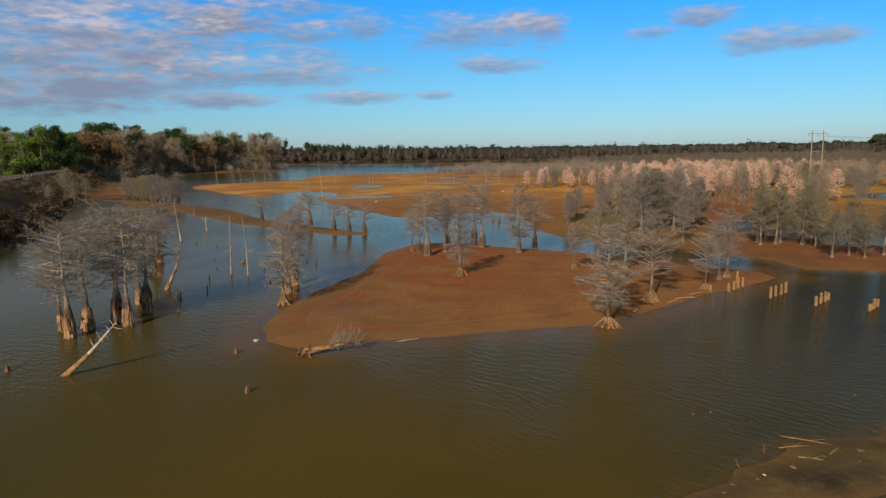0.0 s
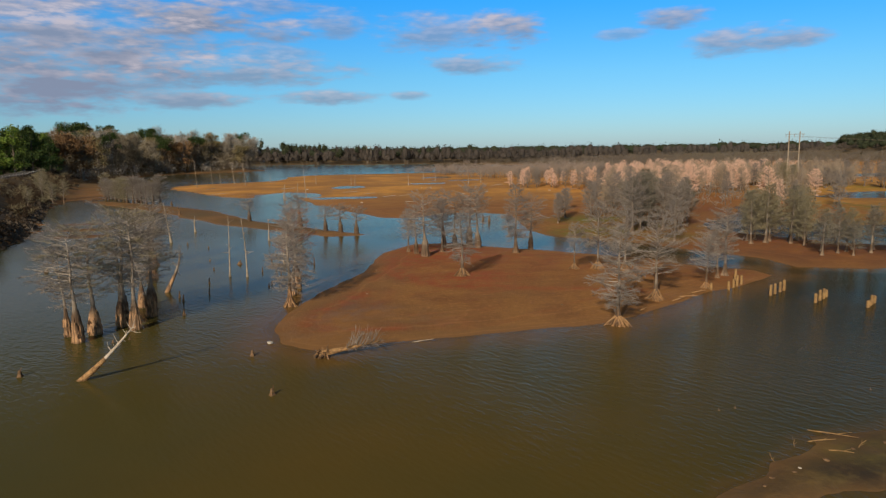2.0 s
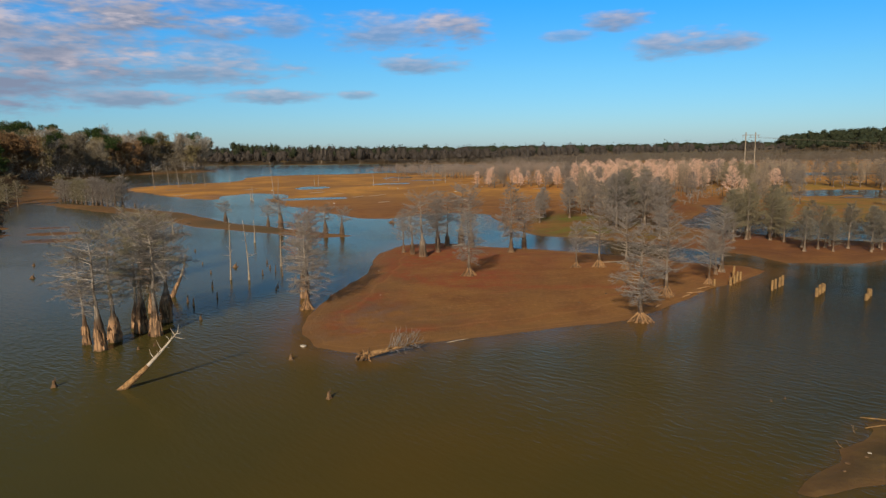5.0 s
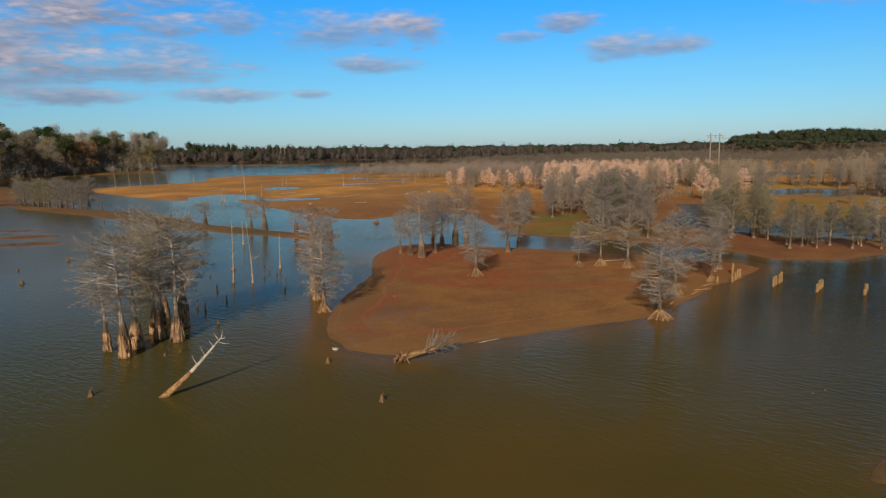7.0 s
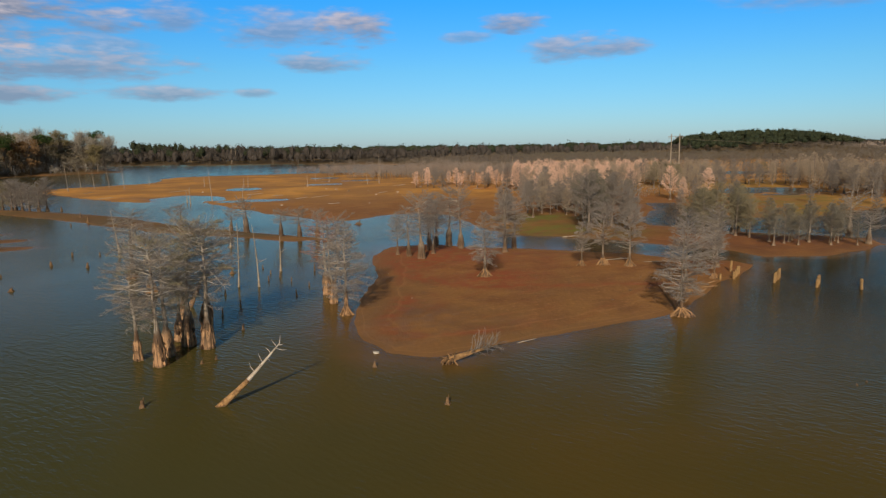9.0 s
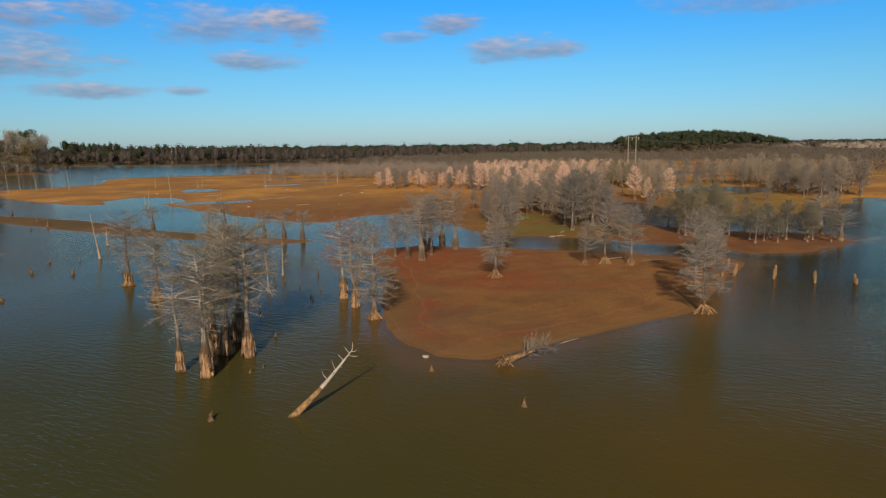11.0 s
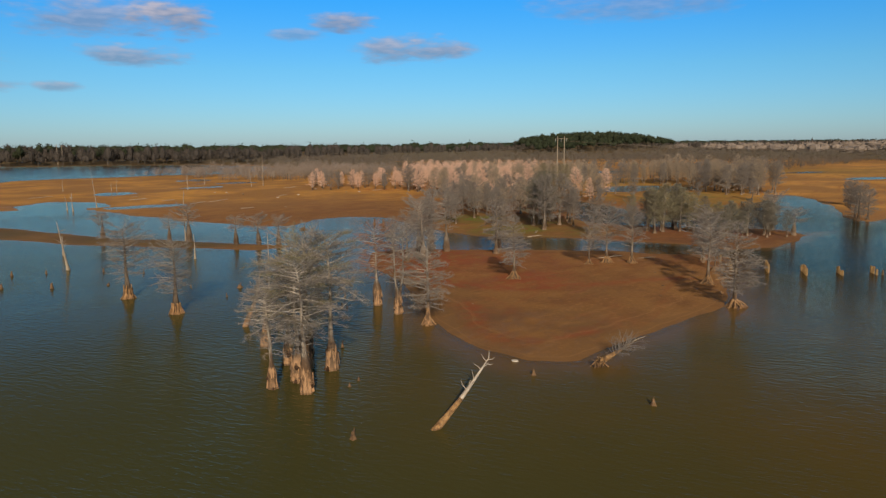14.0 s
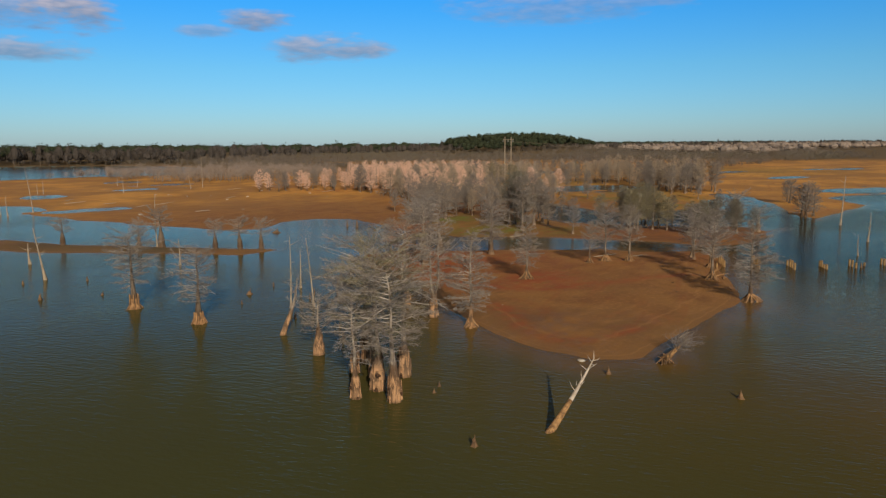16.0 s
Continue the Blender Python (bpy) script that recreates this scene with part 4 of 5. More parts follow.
EDGE = [(26.7, 143.8, 6.4), (28.1, 149.2, 6.2), (35.5, 150.3, 8.4), (35, 173, 5.6), (46.3, 150, 6.9), (47, 157.5, 6.5), (40.8, 113.7, 7.2), (38, 160, 7.6), (41.5, 154, 7.0), (30.5, 154, 6.6),
        (104.2, 167.8, 8.5), (116.4, 188.9, 8.3), (121.2, 157.4, 5.1), (107.5, 123.8, 5.5), (133.3, 147.4, 6.6), (139, 220, 6.6), (88.8, 197.6, 7.5), (75, 150.5, 5.6), (68, 131, 5.0)]
for k, (x, y, h) in enumerate(EDGE):
    tree("wood", 1 + k % 6, x, y, h, BARK_GREY, TWIG_GREY, "bare grey cypress at the edge of the wood", "cypresses of the wood")
# the sunlit wood in three stretches: pinkish, tan and olive-grey
STRETCHES = [
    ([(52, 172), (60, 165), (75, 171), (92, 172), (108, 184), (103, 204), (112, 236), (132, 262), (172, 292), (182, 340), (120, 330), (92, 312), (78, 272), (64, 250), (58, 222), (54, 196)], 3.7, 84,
     (6.0, 10.0), (TWIG_SUNLIT, TWIG_SUNLIT, TWIG_TAN, TWIG_TAN, TWIG_GREY), "sunlit bare cypress with pinkish twigs"),
    ([(141, 162), (158, 152), (178, 178), (222, 207), (250, 236), (228, 258), (190, 236), (166, 216), (152, 190)], 4.8, 52, (8.0, 12.0), (TWIG_TAN, TWIG_TAN, TWIG_GREY), "tall tan leafless cypress beyond the pond"),
    ([(108, 240), (150, 240), (190, 262), (250, 246), (300, 290), (250, 340), (180, 360), (110, 330)], 5.0, 0, (6.0, 9.4), (TWIG_OLIVE, TWIG_TAN, TWIG_GREY), "bushy olive-grey cypress at the back of the wood"),
    ([(40, 152), (54, 151), (66, 166), (56, 176), (48, 190), (40, 172)], 4.2, 18, (6.2, 9.4), (TWIG_GREY, TWIG_GREY, TWIG_TAN), "bare grey cypress on red needle litter"),
    ([(118, 222), (165, 224), (215, 240), (252, 250), (240, 292), (180, 288), (126, 262)], 5.0, 30, (6.4, 9.6), (TWIG_TAN, TWIG_OLIVE, TWIG_GREY), "sunlit tan cypress beyond the pond"),
    ([(32, 268), (48, 264), (58, 251), (68, 256), (80, 275), (92, 312), (70, 318), (44, 300)], 5.2, 40, (5.0, 7.6), (TWIG_SUNLIT, TWIG_GREY), "low sunlit cypress at the edge of the flats"),
]
spots = []
for k, (ring, gap, most, tall, tints, words) in enumerate(STRETCHES):
    found = [p for p in scatter(ring, gap, 2600, 8 + k) if math.hypot((p[0] - 80) / 13, (p[1] - 188) / 12) > 1 and float(lumps(np.array([p[0]]), np.array([p[1]]), 19, 41)[0]) > -.45]
    found.sort(key=lambda p: math.hypot(p[0] + 20, p[1]))
    for x, y in found[:most]:
        tree("wood", rng.choice((1, 2, 3, 4, 5, 6)), x, y, rng.uniform(*tall), BARK_GREY, rng.choice(tints), words, "cypresses of the wood")
    spots.append(found[most:])


def wood_rest(places, leaf, label):
    """The wood's further trees, joined into one."""
    vs, fs, ms, at = [], [], [], 0
    for x, y in places:
        trunk, limbs, twigs, fine = meshes["wood", rng.choice((1, 2, 3, 4, 5, 6))]
        h, a = rng.uniform(.62, .95), rng.uniform(0, 6.28)
        rot = np.array([(math.cos(a), math.sin(a), 0), (-math.sin(a), math.cos(a), 0), (0, 0, 1)]) * h
        z = height_at(x, y) - .05
        quads = [f for f in trunk[1] if len(f) == 4]
        for (v, f), k in (((np.array(trunk[0]), np.array(quads)), 0), (sticks(limbs[::2], 3), 1), (spikes(fine[::2]), 2)):
            vs.append(v @ rot + np.array((x, y, z)))
            fs += (f + at).tolist()
            ms.append(np.full(len(f), k))
            at += len(v)
    me = mesh_of("wood", np.concatenate(vs), fs, BARK_GREY)
    me.materials.append(LIMB)
    me.materials.append(leaf)
    me.polygons.foreach_set("material_index", np.concatenate(ms))
    tagged(new("cypress_wood", me), label, "woodland", kind="stuff")


wood_rest(spots[0][:130], TWIG_SUNLIT, "sunlit leafless cypress wood with pinkish twigs")
wood_rest(spots[1][:20] + spots[2][:90] + spots[4][:30], TWIG_TAN, "bushy tan and grey leafless wood beyond the pond")
wood_rest(spots[3][:10] + spots[5][:30], TWIG_GREY, "grey leafless wood among the nearer cypresses")


# ---- far woods ----
def clump_rows(g, centres, tri, size, shell=0.0):
    """Crowns of many small leaf-like pieces: rows of x, y, z, half width, half height; tri pieces each."""
    c = np.repeat(np.array(centres, float), tri, axis=0)
    n = len(c)
    d = g.normal(0, 1, (n, 3))
    d /= np.linalg.norm(d, axis=1, keepdims=True)
    if shell:
        d[:, 2] = np.where(d[:, 2] < -.8, -d[:, 2], d[:, 2])
        d *= g.uniform(shell * .9, shell * 1.35, (n, 1))
    else:
        d *= (g.random_sample((n, 1)) ** .45)
    mid = c[:, :3] + d * np.stack([c[:, 3], c[:, 3], c[:, 4]], 1)
    s = (size * g.uniform(.5, 1.4, (n, 1)))
    verts = np.stack([mid + g.normal(0, 1, (n, 3)) * s * .62 for _ in range(3)], 1).reshape(-1, 3)
    return verts, np.arange(3 * n).reshape(-1, 3)


def stems(g, centres, foot, r):
    return sticks([(x, y, foot(x, y, z), x, y, z + hh * .5, r, r * .5) for x, y, z, w, hh in centres], 3)


def big_tree_parts(seed, kind):
    """A tall tree of about 20 m: trunk with boughs, and crown."""
    g, rng = np.random.RandomState(seed), random.Random(seed)
    wood, rows = [(0, 0, -1, 0, 0, 17, .32, .08)], []
    if kind == "pine":
        for _ in range(17):
            rows.append((rng.uniform(-3, 3), rng.uniform(-3, 3), rng.triangular(11.5, 19, 16), rng.uniform(1.4, 2.4), rng.uniform(.9, 1.5)))
        crown = clump_rows(g, rows, 150, .33)
    elif kind == "young_pine":
        for _ in range(30):
            a, z = rng.uniform(0, 6.28), rng.uniform(2.5, 18.5)
            r = 5.0 * (1 - (z / 20.5) ** 2.6) * rng.uniform(.3, 1)
            rows.append((r * math.cos(a), r * math.sin(a), z, rng.uniform(1.4, 2.3), rng.uniform(1.2, 1.9)))
        crown = clump_rows(g, rows, 130, .36)
    elif kind == "oak":
        for _ in range(30):
            a, z = rng.uniform(0, 6.28), rng.triangular(4, 18.8, 14)
            r = 5.8 * math.sin(math.pi * min(1, (z + 1) / 20.5)) ** .7 * rng.uniform(.3, 1)
            rows.append((r * math.cos(a), r * math.sin(a), z, rng.uniform(1.5, 2.3), rng.uniform(1.2, 1.8)))
        crown = clump_rows(g, rows, 130, .34)
    else:
        fine = []
        for _ in range(30):
            a, z = rng.uniform(0, 6.28), rng.triangular(4, 18, 13)
            r = 5.0 * math.sin(math.pi * min(1, (z + .5) / 20.5)) ** .8 * rng.uniform(.3, 1)
            x, y, w = r * math.cos(a), r * math.sin(a), rng.uniform(1.2, 2.0)
            rows.append((x, y, z, w, rng.uniform(1.2, 2.0)))
            for _ in range(110):
                p = np.array((x, y, z)) + g.normal(0, .5, 3) * w
                q = p + unit(np.array((x * .25, y * .25, 1.1)) + g.normal(0, .6, 3)) * rng.uniform(.8, 2.2)
                fine.append((*p, *q, rng.uniform(.045, .085)))
        crown = spikes(fine)
    for x, y, z, w, hh in rows:
        wood.append((0, 0, max(z - 3, 1), x, y, z, .09, .03))
        for _ in range(3 if kind == "hardwood" else 0):
            d = unit(g.normal(0, 1, 3) + np.array([0, 0, .5]))
            wood.append((x, y, z - .8, x + d[0] * w * 1.5, y + d[1] * w * 1.5, z + d[2] * hh * 1.5, .045, .02))
    return wood, crown


big_made = {}


def big_tree(kind, variant, x, y, h, leaf, label, group):
    rng = random.Random(int(x * 13 + y * 7))
    z = height_at(x, y) - .2
    key = (kind, variant, leaf.name)
    m = Matrix.LocRotScale((x, y, z), Euler((0, 0, rng.uniform(0, 6.28))), (h / 20 * rng.uniform(.9, 1.25),) * 2 + (h / 20,))
    if key not in big_made:
        wood, crown = big_tree_parts(variant + {"pine": 50, "young_pine": 80}.get(kind, 0), kind)
        top = new("hardwood_tree" if kind == "hardwood" else "pine_tree")
        part("trunk", mesh_of("trunk", *sticks(wood, 3), FAR_TRUNK), top)
        part("crown", mesh_of("crown", *crown, leaf), top)
        top.matrix_basis = m
        big_made[key] = (top, top.scale.copy())
        return tagged(top, label, "tree", group)
    first, s = big_made[key]
    loc, rot, sc = m.decompose()
    return tagged(copy_thing(first, Matrix.LocRotScale(loc, rot, (sc.x / s.x, sc.y / s.y, sc.z / s.z))), label, "tree", group)


# the tall wood on the west shore
RUST_LEAF = plain_material("rusty_oak_leaves", (.20, .115, .055), (.13, .084, .044), .1, island=.6)
OLIVE_LEAF = plain_material("olive_oak_leaves", (.225, .185, .09), (.15, .128, .068), .1, island=.6)
GREY_TWIGS = plain_material("pale_hardwood_twigs", (.40, .372, .338), (.26, .238, .212), .1, island=.5)
# brighter copy of the pine green, with sunlight put into the colour
SUNLIT_GREEN = plain_material("sunlit_pine_needles", (.085, .150, .022), (.16, .215, .045), .1, island=.6)
rng = random.Random(21)
for x, y in scatter([(-208, 424), (-214, 480), (-196, 534), (-150, 568), (-138, 598), (-190, 634), (-330, 640), (-420, 560), (-330, 430), (-240, 360), (-200, 372)], 8.5, 2600, 22, .2)[:180]:
    k = rng.random()
    low = .78 if x / y < -.53 else 1.0
    if k < .17:
        big_tree("pine", rng.choice((1, 2, 3)), x, y, rng.uniform(29, 36) * low, PINE, "tall dark green pine in the lakeside wood", "trees of the lakeside wood")
    elif k < .205:
        big_tree("oak", rng.choice((1, 2)), x, y, rng.uniform(25, 31) * low, RUST_LEAF, "broad oak with rust-brown leaves in the lakeside wood", "trees of the lakeside wood")
    elif k < .42:
        big_tree("oak", rng.choice((3, 4)), x, y, rng.uniform(24, 31) * low, OLIVE_LEAF, "broad oak with dull olive leaves in the lakeside wood", "trees of the lakeside wood")
    elif k < .70:
        big_tree("hardwood", rng.choice((1, 2, 3)), x, y, rng.uniform(25, 33) * low, GREY_TWIGS, "tall pale leafless tree in the lakeside wood", "trees of the lakeside wood")
    else:
        big_tree("hardwood", rng.choice((1, 2, 3)), x, y, rng.uniform(25, 33) * low, HARDWOOD, "tall bare brown tree in the lakeside wood", "trees of the lakeside wood")
for x, y, h in [(-214, 407, 30), (-205, 413, 31), (-210, 403, 27)]:
    big_tree("oak", 1, x, y, h, RUST_LEAF, "broad oak with rust-brown leaves in the lakeside wood", "trees of the lakeside wood")
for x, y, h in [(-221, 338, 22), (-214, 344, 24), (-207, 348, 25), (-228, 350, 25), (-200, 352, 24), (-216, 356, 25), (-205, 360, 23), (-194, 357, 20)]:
    big_tree("young_pine", 1 + int(h) % 3, x, y, h, SUNLIT_GREEN if y < 352 else PINE, "broad sunlit green pine beyond the dam road", "pines beyond the dam")
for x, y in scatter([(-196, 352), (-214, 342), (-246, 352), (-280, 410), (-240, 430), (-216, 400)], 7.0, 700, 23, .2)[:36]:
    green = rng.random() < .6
    big_tree("young_pine", rng.choice((1, 2, 3)), x, y, rng.uniform(18, 23), SUNLIT_GREEN if green else PINE, "sunlit green pine beyond the dam road" if green else "dark green pine beyond the dam road", "pines beyond the dam")


def domes(g, rows):
    """Uneven rounded hearts of far crowns: seven-sided, with a wavy rim."""
    n, sides = len(rows), 7
    levels = ((-.95, .55), (-.35, .92), (.25, .88), (.68, .55))
    turn = g.uniform(0, 6.28, (n, 1)) + np.arange(sides) * 2 * math.pi / sides
    vs = []
    for up, wide in levels:
        r = rows[:, 3:4] * wide * g.uniform(.72, 1.15, (n, sides))
        vs.append(np.stack([rows[:, :1] + r * np.cos(turn), rows[:, 1:2] + r * np.sin(turn), rows[:, 2:3] + rows[:, 4:5] * (up + g.normal(0, .08, (n, sides)))], -1))
    vs.append((rows[:, None, :3] + np.stack([g.normal(0, .4, n), g.normal(0, .4, n), rows[:, 4] * .88], -1)[:, None, :]))
    v = np.concatenate(vs, 1)
    per = v.shape[1]
    f = []
    for j in range(len(levels) - 1):
        for k in range(sides):
            a, b = j * sides + k, j * sides + (k + 1) % sides
            f += [(a, b, b + sides), (a, b + sides, a + sides)]
    top = (len(levels) - 1) * sides
    f += [(top + k, top + (k + 1) % sides, per - 1) for k in range(sides)]
    faces = (np.arange(n)[:, None, None] * per + np.array(f)[None]).reshape(-1, 3)
    return v.reshape(-1, 3), faces


def belt(name, ring, count, seed, low, high, wide, tri, size, leaf, label, category, heart=0.0, bare=0.0):
    """A far wood as one mesh of crowns and one of stems; bare: how much of the height is stem alone."""
    g, rng = np.random.RandomState(seed), random.Random(seed)
    x0, x1 = min(p[0] for p in ring), max(p[0] for p in ring)
    y0, y1 = min(p[1] for p in ring), max(p[1] for p in ring)
    px, py = g.uniform(x0, x1, count * 6), g.uniform(y0, y1, count * 6)
    z = land(px, py)[0]
    ok = (side_of(px, py, ring) > 0) & (z > .1)
    px, py, z = px[ok][:count], py[ok][:count], z[ok][:count]
    hh = g.uniform(low, high, len(px)) * (1 + .22 * lumps(px, py, 11 * wide, seed))
    rows = np.stack([px, py, z + hh * (.54 + .46 * bare), g.uniform(.7, 1.3, len(px)) * wide, hh * .48 * (1 - bare)], 1)
    top = new(name)
    v, f = clump_rows(g, rows, tri, size, heart)
    if heart:
        inner = rows.copy()
        inner[:, 3:] *= heart
        v2, f2 = domes(g, inner)
        v, f = np.concatenate([v, v2]), np.concatenate([f, f2 + len(v)])
    tagged(part("crowns", mesh_of("crowns", v, f, leaf), top), kind="stuff")
    rods = np.stack([px, py, z - .5, px, py, z + hh * .62, np.full(len(px), .16), np.full(len(px), .06)], 1)
    tagged(part("stems", mesh_of("stems", *sticks(rods, 3), FAR_TRUNK), top), kind="stuff")
    tagged(top, label, category, kind="stuff")


# tan twigs made paler: sunlight on the distant woods is put into the colour
FAR_SUNLIT = plain_material("far_sunlit_twigs", (.29, .238, .20), (.19, .155, .132), .02, island=.3)
FAR_PINE = plain_material("far_pine_needles", (.036, .044, .023), (.023, .031, .017), .03, island=.2)
NORTH_TWIGS = plain_material("far_shore_twigs", (.072, .061, .054), (.040, .036, .033), .05, island=.45)
UNDER = plain_material("dull_undergrowth", (.215, .185, .135), (.135, .118, .088), .08, island=.5)
MARSH = [(92, 478), (120, 440), (185, 372), (225, 325), (262, 252), (310, 268), (480, 320), (720, 330), (1000, 560), (900, 900), (420, 900), (60, 790), (66, 705), (104, 620), (100, 530)]
belt("lakeside_thicket", [(-206, 424), (-206, 482), (-191, 532), (-147, 566), (-136, 600), (-190, 634), (-230, 600), (-235, 480), (-230, 400), (-185, 376)], 320, 38, 4, 10, 2.8, 60, .34, GREY_TWIGS, "leafless thicket along the lakeside wood", "thicket")
belt("lakeside_undergrowth", [(-216, 424), (-218, 482), (-200, 536), (-156, 572), (-146, 600), (-190, 630), (-240, 600), (-300, 480), (-260, 390), (-205, 380)], 620, 41, 8, 20, 3.6, 110, .5, UNDER, "dull green undergrowth within the lakeside wood", "undergrowth")
belt("marsh_wood", MARSH, 5200, 31, 3.5, 9.5, 3.9, 40, .46, SHRUB, "wide grey-brown leafless wood on the marsh", "woodland")
belt("lake_edge_wood", [(45, 467), (95, 480), (130, 400), (110, 352), (49, 349), (26, 356), (18, 375), (11, 404), (5, 440), (-25, 462)], 460, 32, 4, 8.0, 2.6, 170, .28, FAR_SUNLIT, "low bare cypresses along the lake", "woodland")
NORTH_WEST = [(-900, 1010), (-600, 870), (-200, 812), (-53, 756), (55, 710), (110, 700), (150, 730), (90, 840), (-60, 880), (-200, 930), (-600, 1000), (-900, 1120)]
NORTH_EAST = [(110, 700), (420, 905), (900, 905), (2600, 1000), (2600, 1180), (900, 1050), (400, 1040), (90, 840)]
belt("north_wood", NORTH_WEST, 1250, 33, 11, 22, 6.2, 110, .75, NORTH_TWIGS, "leafless wood along the far shore", "woodland", heart=.55)
belt("north_east_wood", NORTH_EAST, 900, 43, 12, 20, 6.5, 60, .85, NORTH_TWIGS, "leafless wood beyond the marsh", "woodland", heart=.66)
belt("north_pines", [(-900, 1000), (-400, 880), (-200, 830), (-60, 780), (20, 750), (60, 760), (40, 860), (-200, 930), (-900, 1150)], 300, 34, 15, 25, 7.0, 150, .7, FAR_PINE, "dark pines along the far shore", "woodland", heart=.5, bare=.25)
belt("hill_pines", [(480, 720), (560, 700), (700, 715), (790, 780), (815, 860), (760, 930), (600, 900), (520, 830)], 620, 35, 13, 20, 6.0, 90, .7, FAR_PINE, "dark green pine wood on a low hill", "woodland", heart=.6, bare=.4)
belt("far_pines", [(150, 1200), (2600, 1300), (4000, 2500), (-1500, 2600), (-900, 1400)], 1300, 36, 13, 18, 14, 24, 1.8, FAR_PINE, "pine woods on the horizon", "woodland", heart=1.0)
belt("far_hardwood", [(700, 420), (1100, 560), (2600, 700), (3200, 1500), (900, 1300)], 900, 37, 10, 16, 14, 50, 1.3, FAR_SUNLIT, "leafless woods towards the horizon", "woodland", heart=.66)
belt("marsh_scrub", STRETCHES[0][0], 260, 39, 1.5, 4.2, 1.7, 60, .22, TWIG_GREY, "low grey leafless scrub between the cypresses", "scrub")
belt("flat_edge_scrub", [(250, 235), (310, 262), (480, 312), (700, 322), (700, 345), (470, 330), (300, 290), (240, 250)], 170, 40, 2.5, 6.5, 2.6, 70, .36, SHRUB, "low dark scrub at the edge of the flats", "scrub")


# ---- dead trees, stumps, logs and piles ----
def stick_part(name, rows, sides, material, parent, label=""):
    return part(name, mesh_of(name, *sticks(rows, sides), material), parent, label)


def snag(x, y, h, lean=(0, 0), r=.12, stubs=5, material=None, label="bleached dead tree trunk standing in the shallow lake", group="standing dead trunks"):
    """A dead trunk: a swollen foot, a bare pole that leans and bends, broken branch stubs."""
    rng = random.Random(int(x * 71 + y * 13))
    z0 = height_at(x, y)
    top = new("dead_tree")
    top.location = (x, y, max(z0, 0) - .05)
    b = (rng.uniform(-.15, .15), rng.uniform(-.15, .15))

    def bend(z):
        k = max(z, 0) / h
        return lean[0] * k + b[0] * math.sin(3.1 * k) , lean[1] * k + b[1] * math.sin(2.6 * k)

    prof = [(z * h, (r * .8 * math.exp(-z * h / .5) + .85 * r * (1 - .72 * z))) for z in (0, .03, .07, .13, .25, .4, .55, .7, .85, .95, 1.0)]
    prof[0] = (min(-.6, z0 - .2), prof[0][1])
    v, f = lathe(prof, 9, .15, 5, int(x * 3 + y), bend, .8)
    part("trunk", mesh_of("trunk", v, f, material or DEAD_WOOD, True), top)
    for k in range(stubs):
        z = h * rng.uniform(.35, .97)
        a, l = rng.uniform(0, 6.28), rng.uniform(.15, .8)
        p = np.array([*bend(z), z])
        q = p + np.array([math.cos(a) * l, math.sin(a) * l, rng.uniform(-.1, .4)])
        e = q + np.array([math.cos(a + .5) * l * .7, math.sin(a + .5) * l * .7, rng.uniform(-.1, .4)])
        stick_part("branch", [(*p, *q, r * .28, r * .18), (*q, *e, r * .18, r * .07)], 4, material or DEAD_WOOD, top)
    return tagged(top, label, "dead tree", group)


snag(-29.2, 90.6, 8.3, (.2, .1), .125, 6)
snag(-26.7, 89.9, 8.0, (-.5, .3), .125, 6)
snag(-50.2, 127.0, 7.4, (-.9, 0), .2, 7, label="leaning bleached dead trunk in the lake")
snag(-50.9, 143.0, 3.4, (0, .1), .2, 3)
snag(-23.8, 100.2, 5.2, (.1, 0), .13, 3)
snag(-32.0, 127.3, 4.2, (0, .1), .14, 2)
snag(97.6, 88.2, 10.8, (.9, .2), .2, 6)
snag(75.6, 73.6, 5.4, (.2, 0), .16, 4)
snag(58.3, 67.9, 3.6, (-.1, 0), .09, 3)
snag(-30.3, 149.8, 9.8, (.2, 0), .14, 4, label="slender bare dead trunk on the mud strip")
FLAT = "bleached dead trunk standing on the mud flat"
for x, y, h, lx in [(-43.2, 238.8, 13.0, -1.0), (-86.5, 326, 9.9, -.8), (-95.3, 339, 9.6, -.9), (-99.4, 330, 8.2, -.7), (-111, 355, 9.4, -.6),
                    (-107, 318, 12.5, -.6), (-53, 327, 4.6, .1), (-35.5, 321, 3.9, 0), (-33.6, 320, 5.2, .1), (-8, 304, 6.0, 0),
                    (26, 318, 14.0, .1), (20.1, 314.5, 9.0, -.8), (73.8, 267, 12.0, .2), (-49.5, 233, 5.4, 0), (-51, 238, 4.2, -.4), (-.9, 358, 5.6, 0),
                    (-80, 350, 4.5, .1), (5, 345, 4.4, .1)]:
    snag(x, y, h, (lx, 0), .17, 2, label=FLAT)


def stump(x, y, h, r, label="dark waterlogged stump in the lake"):
    rng = random.Random(int(x * 31 + y * 17))
    z0 = height_at(x, y)
    h *= .68 if z0 < 0 else 1
    top = new("stump")
    top.location = (x, y, max(z0, 0) - .1)
    v, f = lathe([(min(-.5, z0 - .2), r * 1.5), (0, r * 1.35), (.12, r * 1.15), (h * .45, r * .85), (h * .8, r * .62), (h + .1, r * .4)], 9, .22, 5, int(x * 5 + y * 3),
                 lambda z: (z * rng.uniform(-.02, .02), z * .06), 1.0)
    part("body", mesh_of("body", v, f, STUMP_WOOD), top)
    stick_part("splinter", [(r * .2, 0, h * .5, r * .55, .1, h + .1 + r * .9, r * .3, .02)], 4, STUMP_WOOD, top)
    return tagged(top, label, "stump", "stumps in the lake")


